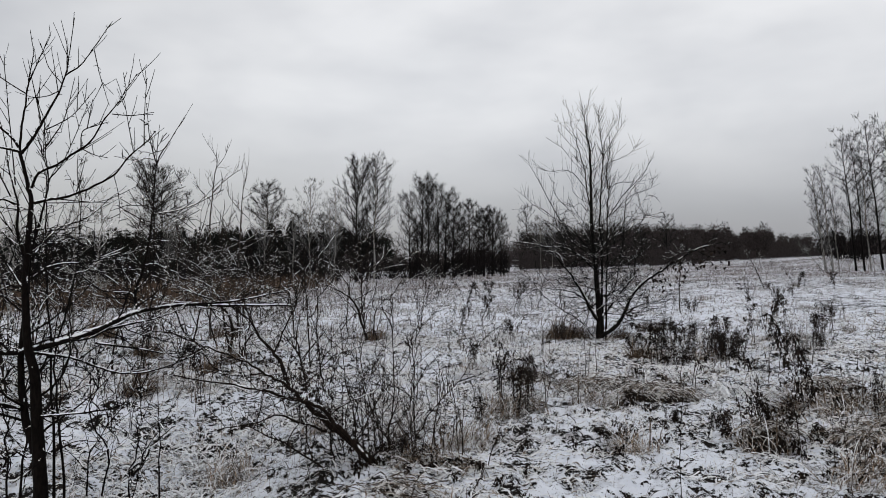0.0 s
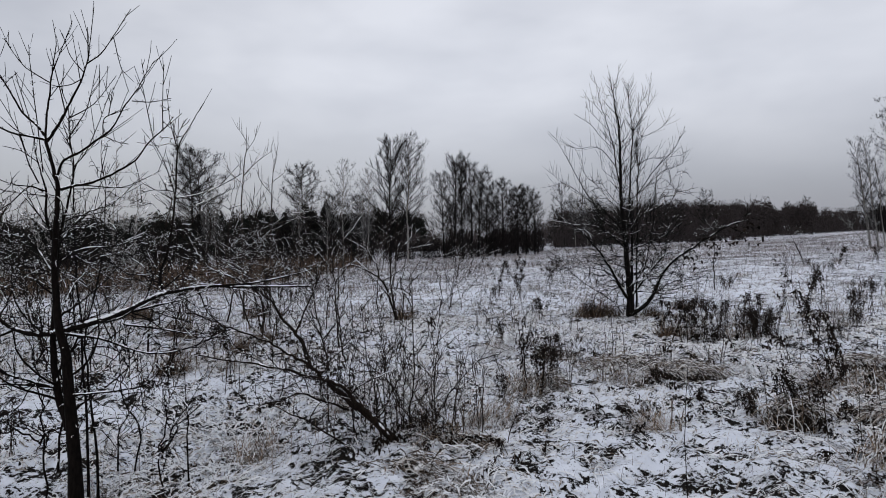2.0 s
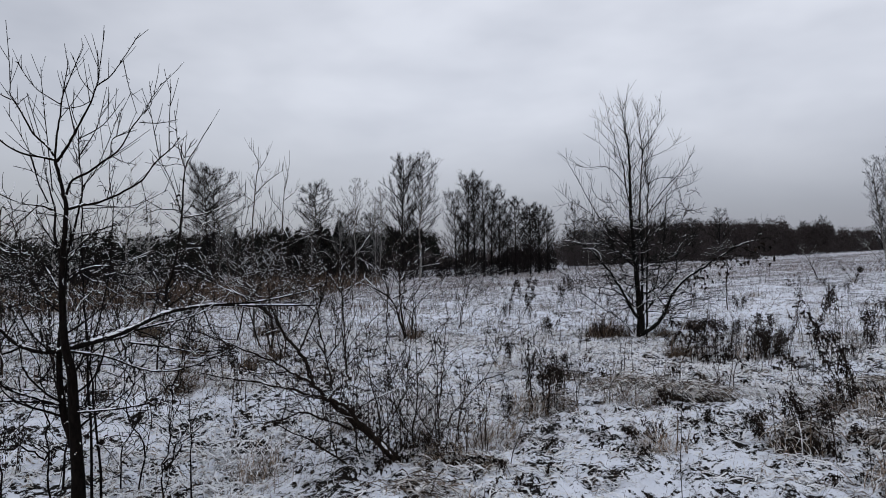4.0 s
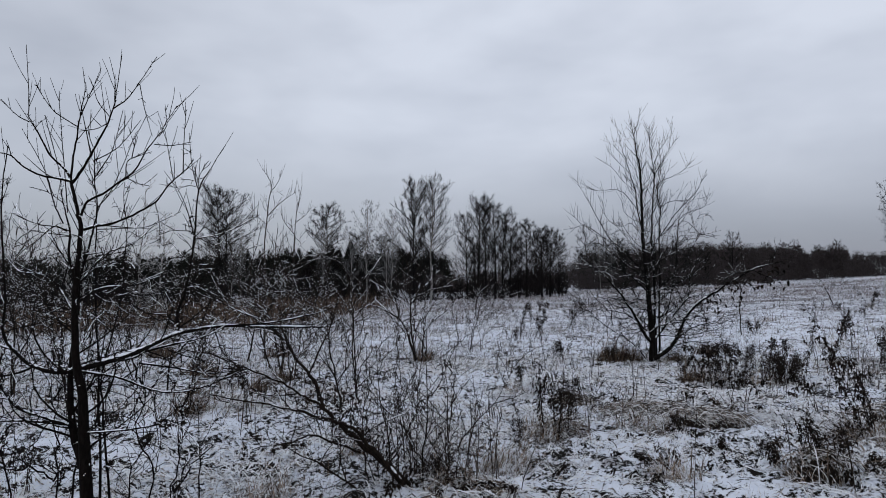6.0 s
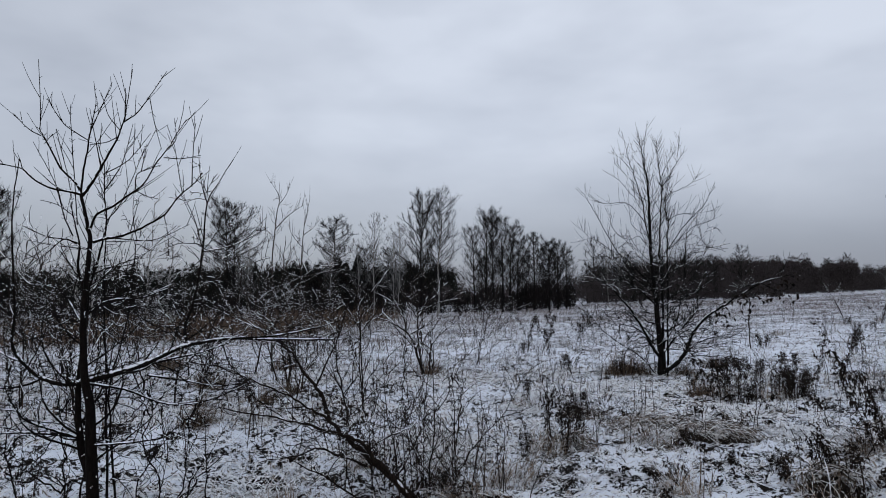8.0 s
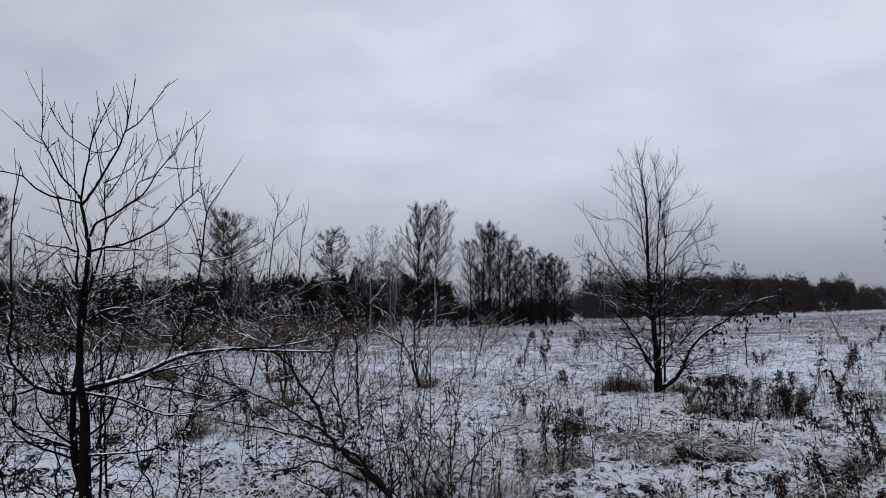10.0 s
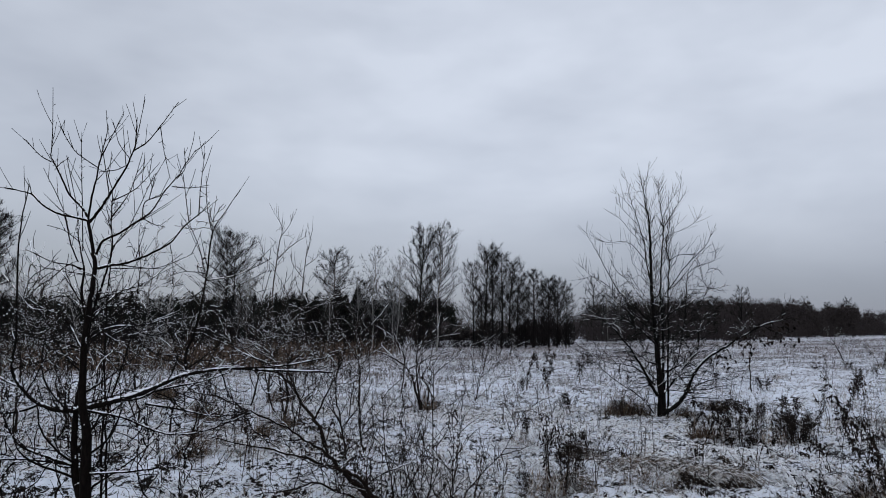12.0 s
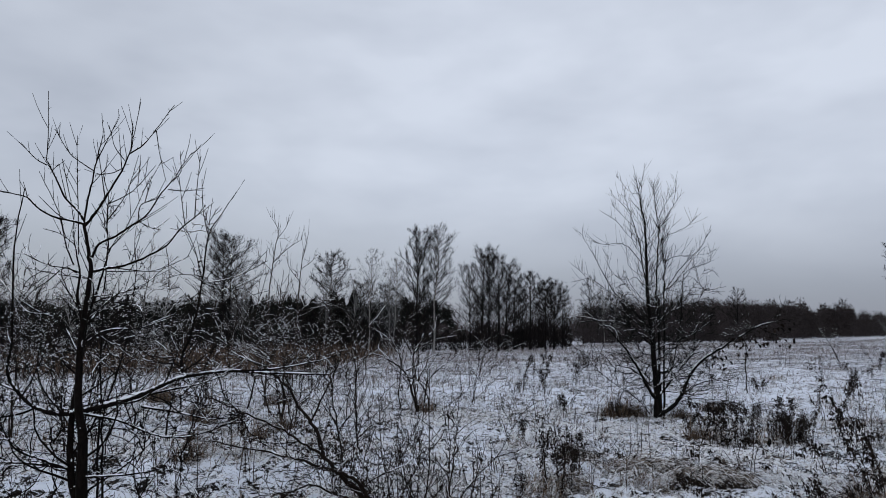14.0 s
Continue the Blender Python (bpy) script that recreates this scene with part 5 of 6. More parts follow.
place(pale, -9.0, 46)
for x, y, a, s in [(-7.4, 45, 80, 0.82), (-10.4, 48, 160, 0.8), (-8.1, 52, 230, 1.0), (-13.0, 50, 300, 0.85), (-24.0, 62, 20, 1.0), (-25.5, 64, 200, 0.9), (13.5, 95, 100, 1.05), (15.5, 98, 10, 0.95)]:
    stand(pale, x, y, a, s)

# birches and alders on the rise to the east
slim = bare_tree("birch_tree", "tall slim birch with a narrow twiggy crown", 7.7, 1.3, M_BIRCH, 207, low=0.14, up=1.1, limbs=36, twig_mat=M_FAR, thin=0.006, trunk_r=0.0055, kids=4, fuzz=1000, lean=-0.10)
place(slim, 28.7, 50.5)
darkslim = bare_tree("alder_tree", "tall slim alder with dark trunk and upswept twigs", 10.4, 1.7, M_FAR, 208, low=0.13, up=0.9, limbs=44, thin=0.007, trunk_r=0.007, kids=5, fuzz=1700, lean=-0.09)
place(darkslim, 31.2, 51.8)
for t, x, y, a, s in [(slim, 28.1, 50.4, -15, 0.98), (slim, 27.9, 50.2, 10, 0.6), (slim, 29.3, 50.8, 20, 0.8), (slim, 28.4, 50.9, -25, 0.75), (darkslim, 31.9, 51.9, 15, 1.0), (darkslim, 33.2, 51.8, -10, 1.1), (slim, 33.0, 53.0, 25, 1.2), (darkslim, 35.2, 53.0, 20, 1.1), (slim, 36.6, 54.0, -20, 1.3), (darkslim, 38.4, 56.0, 0, 1.1)]:
    stand(t, x, y, a, s)
for k, (x, y, h, lx) in enumerate([(27.8, 50.0, 2.4, -0.9), (28.3, 49.8, 3.4, -0.3)]):
    sapling("birch_tree", "thin pale birch leaning out from the group", (x, y), h, (lx, 0.0), M_PALE, 150 + 3 * k, length=0.9, up=0.5, thick=0.012, thin=0.008, shoots=3, snow=0.4)


# ---- spruces and far woods ----
def needles(cx, cy, cz, h, w, rs, n, cone):
    """Drooping sprays of one conifer, as long thin triangles."""
    u = rs.rand(n) ** 0.8
    a = rs.uniform(0, 6.283, n)
    rad = w * (1 - u) ** 0.8 * rs.uniform(0.3, 1.0, n) if cone else w * np.sqrt(np.clip(1 - (2 * u - 1) ** 2, 0, 1)) * rs.uniform(0.4, 1.05, n)
    c = np.stack([cx + rad * np.cos(a), cy + rad * np.sin(a), cz + u * h], -1)
    out = np.stack([np.cos(a), np.sin(a), rs.uniform(-0.5, 0.5, n)], -1)
    side = np.stack([-np.sin(a), np.cos(a), rs.normal(0, 0.4, n)], -1)
    ln = rs.uniform(0.4, 1.0, n)[:, None] * w * 0.2
    return np.stack([c - side * ln * 0.5 - out * ln * 0.3, c + side * ln * 0.5 - out * ln * 0.3, c + out * ln * 0.8], 1)


def sprays(cx, cy, cz, h, w, rs, n, low, grain):
    """Twiggy crown of one far leafless tree: fine upright strokes over a denser heart of crossing boughs."""
    n = int(n * 1.5)
    heart = rs.rand(n) < 0.55
    v = np.where(heart, 0.84 * rs.rand(n), rs.rand(n) ** 0.7)
    a = rs.uniform(0, 6.283, n)
    rad = w * np.sqrt(np.clip(1.02 - np.abs(v - 0.25) ** 2.4 * 1.9, 0.02, 1)) * np.sqrt(rs.rand(n)) * np.where(heart, 0.8, 1.0)
    c = np.stack([cx + rad * np.cos(a), cy + rad * np.sin(a), cz + (low + (1 - low) * v) * h * 0.93], -1)
    d = np.stack([np.cos(a) * 0.14 + rs.normal(0, 0.13, n), np.sin(a) * 0.14 + rs.normal(0, 0.13, n), rs.uniform(0.4, 1.1, n)], -1)
    turn = rs.uniform(0, 6.283, n)
    side = np.stack([np.cos(turn), np.sin(turn), rs.normal(0, 0.2, n)], -1)
    ln = (rs.uniform(0.4, 1.0, n) * (0.25 + h * 0.055))[:, None]
    wd = np.where(heart, rs.uniform(0.08, 0.05 + 0.033 * h, n) * grain, rs.uniform(0.012, 0.025 + 0.004 * h, n) * grain)[:, None]
    return np.stack([c - side * wd, c + side * wd, c + d * ln], 1)


def woods(name, label, material, rows, seed, conifers, dense=220, low=0.05, grain=1.0):
    """Far woods as one belt of many trees. rows: x from, x to, distance, least and greatest height, number."""
    rs = np.random.RandomState(seed)
    tris = []
    for x0, x1, y, lo, hi, n in rows:
        for k in range(n):
            x = x0 + (x1 - x0) * (k + rs.rand()) / n
            yy = y + rs.uniform(-8, 8)
            h = rs.uniform(lo, hi) * (1 + 0.12 * float(vnoise(np.array(x * 0.06), np.array(y * 0.1))) + 0.10 * float(vnoise(np.array(x * 0.23), np.array(y * 0.1))))
            z = float(height(x, yy))
            if conifers and rs.rand() < conifers:
                tris.append(needles(x, yy, z + h * 0.08, h * 0.92, h * rs.uniform(0.18, 0.3), rs, dense, rs.rand() < 0.5))
            else:
                tris.append(sprays(x, yy, z, h, h * rs.uniform(0.2, 0.36), rs, int(dense * (0.35 + 0.07 * h)), low, grain))
            s = h * 0.012
            tris.append(np.array([[[x - s, yy, z - 0.3], [x + s, yy, z - 0.3], [x, yy, z + h * 0.9]], [[x, yy - s, z - 0.3], [x, yy + s, z - 0.3], [x, yy, z + h * 0.9]]]))
    ob = new(name, tri_mesh(name, tris, material))
    return tagged(ob, label, "woods", kind="stuff")


woods("pine_woods", "dark line of pine woods along the horizon", M_PINE, [(-190, -20, 200, 10.5, 13, 130), (-190, -20, 212, 11, 13.5, 120), (-190, -16, 206, 10.5, 13, 120), (-185, -14, 192, 8.5, 11, 130), (-150, -12, 170, 3, 6, 110)], 301, 0.55, 430)
woods("bare_woods", "dark leafless woods beyond the snowy field", M_HAZED_WOODS, [(40, 98, 240, 12, 13.5, 36), (98, 114, 240, 9.5, 11, 12), (114, 230, 240, 6, 8, 64), (40, 100, 246, 13, 14.5, 46), (100, 117, 246, 9.5, 11.5, 14), (117, 240, 246, 6.5, 8.5, 74), (30, 104, 256, 13, 15.5, 44), (104, 121, 256, 10, 12, 14), (121, 230, 256, 7, 9.5, 64), (40, 100, 232, 8, 10, 30), (100, 240, 232, 4.5, 6.5, 66), (40, 240, 224, 2, 5, 140), (-30, 60, 235, 6, 9, 40), (-25, 45, 225, 3, 6, 40), (-45, 14, 150, 2.2, 4.5, 90)], 302, 0.0, 420)
woods("bare_woods", "nearer patch of leafless alder scrub", M_HAZED_WOODS, [(14, 44, 130, 3.5, 7, 34), (15, 46, 136, 4, 7.5, 34), (14, 48, 126, 2, 4.5, 50)], 303, 0.0, 720, 0.05, 0.55)
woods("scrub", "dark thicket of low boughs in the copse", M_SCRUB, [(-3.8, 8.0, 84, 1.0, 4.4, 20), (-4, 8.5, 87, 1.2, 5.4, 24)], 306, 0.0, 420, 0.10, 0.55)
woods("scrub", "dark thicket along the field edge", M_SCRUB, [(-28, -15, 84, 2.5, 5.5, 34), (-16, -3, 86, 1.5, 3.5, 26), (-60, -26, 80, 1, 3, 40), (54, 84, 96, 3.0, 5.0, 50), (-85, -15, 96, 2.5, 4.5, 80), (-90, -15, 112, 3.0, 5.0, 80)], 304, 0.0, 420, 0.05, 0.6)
woods("bare_woods", "distant woods closing the meadow round about", M_HAZED_WOODS, [(-300, 300, -260, 9, 13, 120)], 305, 0.3, 120)


def spruce(x, y, h, w, seed, label):
    rs = np.random.RandomState(seed)
    root = new("spruce_tree")
    z = float(height(x, y))
    root.location = (x, y, z)
    tagged(root, label, "tree")
    tw = Wood()
    tw.add(np.array([(0, 0, -0.3), (0, 0, h * 0.5), (0, 0, h)]), np.array([0.16, 0.1, 0.02]), 7)
    part("trunk", tw.mesh("trunk", M_FAR), root)
    part("crown", tri_mesh("crown", [needles(0, 0, h * 0.06, h * 0.95, w, rs, 2200, True)], M_PINE), root, "dark green needles")


for k, (x, y, h, w) in enumerate([(-21.5, 86, 7.4, 2.6), (-23.6, 84, 6.5, 2.3), (-18.2, 83, 7.4, 2.2), (-25.6, 86, 6.2, 2.4), (-16.6, 86, 6.0, 2.2), (-27.5, 88, 6.4, 2.3), (-20.0, 84, 6.6, 2.4)]):
    spruce(x, y, h, w, 400 + k, "dark spruce at the edge of the field")
ragged = bare_tree("alder_tree", "ragged alder with a dark open crown", 11.6, 2.6, M_FAR, 209, low=0.25, up=0.6, limbs=46, thin=0.018, kids=7, fuzz=5600)
place(ragged, -20.4, 80)
stand(ragged, -17.2, 82, 90, 0.72)
stand(ragged, -14.6, 84, 190, 0.70)


# ---- weeds and tussocks ----
def leaf_strips(rs, at, n_seg, length, width, droop):
    """Curled hanging leaves, one strip each, at the points given."""
    n = len(at)
    a = rs.uniform(0, 6.283, n)
    pitch = rs.normal(0.2, 0.5, n)
    p = at.copy()
    ln, wd = rs.uniform(*length, n), rs.uniform(*width, n)
    side = np.stack([-np.sin(a), np.cos(a), rs.normal(0, 0.5, n)], -1)
    v = np.zeros((n, n_seg + 1, 2, 3))
    for s in range(n_seg + 1):
        half = (wd * (0.2, 0.5, 0.45, 0.05)[min(3, s * 3 // n_seg)])[:, None]
        v[:, s, 0], v[:, s, 1] = p - side * half, p + side * half
        step = (ln / n_seg)[:, None]
        p = p + step * np.stack([np.cos(a) * np.cos(pitch), np.sin(a) * np.cos(pitch), np.sin(pitch)], -1)
        pitch = pitch - droop / n_seg * rs.uniform(0.6, 1.4, n)
        a = a + rs.normal(0, 0.25, n)
    b = np.arange(n)[:, None] * (n_seg + 1) * 2 + np.arange(n_seg)[None] * 2
    return v.reshape(-1, 3), np.stack([b, b + 1, b + 3, b + 2], -1).reshape(-1, 4)


def dry_weed(name, label, tall, stems, leaves, seed, lean=(0, 0), spread=0.16, leaf=(0.04, 0.085), wide=(0.008, 0.02), category="weed", branchy=5, sway=0.16):
    """Withered tall weed: stalks with side shoots and hanging curled leaves."""
    rng, rs = random.Random(seed), np.random.RandomState(seed)
    root = new(name)
    tagged(root, label, category)
    spots = []
    for s in range(stems):
        h = tall * rng.uniform(0.55, 1.0)
        bx, by = rng.gauss(0, spread * 0.5), rng.gauss(0, spread * 0.5)
        lx, ly = lean[0] + rng.gauss(0, sway), lean[1] + rng.gauss(0, sway)
        line = smooth_line([(bx + lx * h * u ** 1.4 + rng.gauss(0, 0.012), by + ly * h * u ** 1.4, h * u * (1 - 0.12 * u) - 0.05 * (u == 0)) for u in (0, 0.3, 0.65, 1)], 3)
        w, tw = Wood(), []
        w.add(line, np.linspace(0.0045, 0.0018, len(line)), 5)
        sprout(w, rng, line, 0.004, 0.002, branchy, h * 0.24, 0, 0.4, 0.7, 0.35, 4, 0.0014, 0, 4, tw)
        part("stalk", w.mesh("stalk", M_STALK), root)
        for q, _ in tw:
            spots += [q[-1], q[2]]
        spots += [line[i] for i in range(2, len(line))]
    spots = np.array(spots)
    pick = spots[rs.randint(0, len(spots), leaves)] + rs.normal(0, 0.02, (leaves, 3))
    pick[:, 2] = np.maximum(pick[:, 2], 0.03)
    v, f = leaf_strips(rs, pick, 3, leaf, wide, 2.4)
    part("leaves", mesh_from("leaves", v, f, M_WEED), root, "withered dark brown leaves")
    return root


def tussock(name, label, tall, wide, count, material, seed, lift=1.1, comb=None, thick=1.0, category="grass", droop=(0.2, 3.0)):
    """A tuft of dead grass that bends outwards all round."""
    rs = np.random.RandomState(seed)
    n, segs = count, 4
    a = rs.uniform(0, 6.283, n)
    rad = wide * 0.5 * np.sqrt(rs.rand(n))
    p = np.stack([rad * np.cos(a), rad * np.sin(a), np.full(n, -0.03)], -1)
    head = a + rs.normal(0, 0.9, n) if comb is None else comb + rs.normal(0, 0.75, n)
    pitch, bend, ln = rs.normal(lift, 0.38 if lift > 0.5 else 0.2, n), rs.uniform(*droop, n), tall * rs.uniform(0.35, 1.4, n)
    v = np.zeros((n, segs + 1, 2, 3))
    wd = thick * rs.uniform(0.002, 0.0045, n)
    for s in range(segs + 1):
        off = np.stack([-np.sin(head), np.cos(head), np.zeros(n)], -1) * (wd * (1.0 if s < segs else 0.2))[:, None]
        v[:, s, 0], v[:, s, 1] = p - off, p + off
        step = (ln / segs)[:, None]
        p = p + step * np.stack([np.cos(head) * np.cos(pitch), np.sin(head) * np.cos(pitch), np.sin(pitch)], -1)
        p[:, 2] = np.maximum(p[:, 2], 0.0)
        pitch = pitch - bend / segs
    b = np.arange(n)[:, None] * (segs + 1) * 2 + np.arange(segs)[None] * 2
    me = mesh_from(name, v.reshape(-1, 3), np.stack([b, b + 1, b + 3, b + 2], -1).reshape(-1, 4), material)
    return tagged(new(name, me), label, category)


def hummock(name, label, long, wide, high, count, seed, turn, x, y, comb):
    """A hump of old grass: a matted core, coloured dark for the shade under the blades, with snow-coated blades arching
    over it and down its sides.
    """
    rs = np.random.RandomState(seed)
    root = new(name)
    root.matrix_basis = pose(x, y, float(height(x, y)), 0, 0, turn)
    tagged(root, label, "grass", group="grass hummocks")
    nu, nv = 26, 8
    u, v = np.meshgrid(np.arange(nu) * 2 * math.pi / nu, np.linspace(0.02, 1, nv))
    bump = 1 + 0.18 * vnoise(3 * np.cos(u) + seed, 3 * np.sin(u) + 4 * v)
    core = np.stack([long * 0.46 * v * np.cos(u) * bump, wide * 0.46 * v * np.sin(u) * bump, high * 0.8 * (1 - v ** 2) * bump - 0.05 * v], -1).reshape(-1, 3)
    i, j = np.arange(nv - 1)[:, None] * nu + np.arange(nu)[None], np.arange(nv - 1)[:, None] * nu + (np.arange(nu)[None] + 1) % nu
    part("core", mesh_from("core", core, np.stack([i, i + nu, j + nu, j], -1).reshape(-1, 4), M_SHADED_CORE), root, "dark matted grass within")
    n, segs = count, 4
    a, r = rs.uniform(0, 6.283, n), np.sqrt(rs.rand(n)) * 0.75
    p = np.stack([long * 0.5 * r * np.cos(a), wide * 0.5 * r * np.sin(a), high * (1 - r ** 2) - 0.01], -1)
    head = np.where(rs.rand(n) < 0.6, comb + rs.normal(0, 0.55, n), rs.uniform(0, 6.283, n))
    lift, ln = rs.normal(0.12, 0.28, n), rs.uniform(0.10, 0.40, n)
    half = rs.uniform(0.0022, 0.0065, n)
    out = np.zeros((n, segs + 1, 3, 3))
    for s in range(segs + 1):
        h = half * (0.7, 1.0, 1.0, 0.8, 0.15)[s]
        off = np.stack([-np.sin(head) * h, np.cos(head) * h, np.zeros(n)], -1)
        out[:, s, 0], out[:, s, 2] = p - off, p + off
        out[:, s, 1] = p + np.stack([np.zeros(n), np.zeros(n), h * 1.1], -1)
        step = ln / segs
        p = p + np.stack([np.cos(head) * np.cos(lift) * step, np.sin(head) * np.cos(lift) * step, np.sin(lift) * step], -1)
        p[:, 2] = np.maximum(p[:, 2], 0.01)
        lift = np.maximum(lift - rs.uniform(0.2, 0.6, n), -1.2)
        head = head + rs.normal(0, 0.28, n)
    b = np.arange(n)[:, None] * (segs + 1) * 3 + np.arange(segs)[None] * 3
    f = np.concatenate([np.stack([b + c, b + c + 1, b + c + 4, b + c + 3], -1).reshape(-1, 4) for c in (0, 1)])
    part("thatch", mesh_from("thatch", out.reshape(-1, 3), f, M_HUMP), root, "bent blades coated with snow")


for k, (x, y, long, wide, high, count, turn, comb) in enumerate([(1.85, 8.6, 1.4, 0.8, 0.20, 640, 20, 0.2), (2.45, 8.0, 1.2, 0.6, 0.18, 520, -12, -0.3), (1.15, 9.2, 0.9, 0.6, 0.15, 320, 40, 2.6), (-0.35, 4.75, 0.7, 0.35, 0.07, 130, 5, 0.1), (0.2, 5.3, 0.5, 0.35, 0.06, 110, -20, 3.0), (2.75, 5.9, 0.55, 0.45, 0.20, 260, 30, -0.4), (0.75, 7.2, 0.7, 0.5, 0.14, 260, 15, 0.5), (4.2, 6.3, 0.9, 0.5, 0.14, 300, -30, 2.8), (3.3, 5.2, 0.8, 0.5, 0.12, 280, 10, 0.3), (4.6, 8.4, 1.0, 0.6, 0.16, 300, 25, 0.0), (3.6, 5.9, 0.7, 0.5, 0.12, 240, 70, 2.2), (4.3, 7.55, 0.8, 0.5, 0.14, 260, 0, 0.6)]):
    hummock("grass_hummock", "hump of dead grass laden with snow", long, wide, high, count, 640 + k, turn, x, y, comb)

weed_a = dry_weed("dry_weed", "clump of withered brown weeds with curled hanging leaves", 0.85, 6, 460, 501, leaf=(0.03, 0.075), wide=(0.006, 0.016))
weed_b = dry_weed("dry_weed", "upright withered weeds with dark leaf tatters", 0.95, 5, 330, 502, spread=0.25, leaf=(0.04, 0.085), wide=(0.010, 0.026))
weed_c = dry_weed("leafy_weed", "low clump of dark frosted leaves lying in the snow", 0.10, 8, 170, 503, spread=0.42, leaf=(0.035, 0.075), wide=(0.010, 0.022), branchy=3)
weed_d = dry_weed("dry_weed", "tall leaning dry weed with ragged dark leaves", 1.4, 4, 300, 504, lean=(-0.26, 0.05), spread=0.08, sway=0.04, leaf=(0.05, 0.11), wide=(0.010, 0.024))
weed_e = dry_weed("dry_weed", "dense brown dock clump with dark seed leaves", 0.55, 18, 760, 505, spread=0.26, sway=0.24, leaf=(0.025, 0.06), wide=(0.006, 0.015))
weed_f = dry_weed("dry_weed", "sparse thin dry weed stalks above the snow", 0.7, 4, 90, 506, spread=0.2, leaf=(0.015, 0.04), wide=(0.004, 0.011))
place(weed_a, 0.62, 7.2)
place(weed_b, 3.3, 11.0)
place(weed_c, 1.55, 6.05)
place(weed_d, 3.72, 7.0)
place(weed_e, 2.78, 5.9)
place(weed_f, 1.0, 8.3)
brush = dry_weed("brushwood", "dense twiggy dry brush at the foot of the bush", 0.45, 14, 70, 507, spread=0.45, leaf=(0.015, 0.04), wide=(0.004, 0.010), branchy=16, category="brush", sway=0.34)
place(brush, -0.25, 5.6)
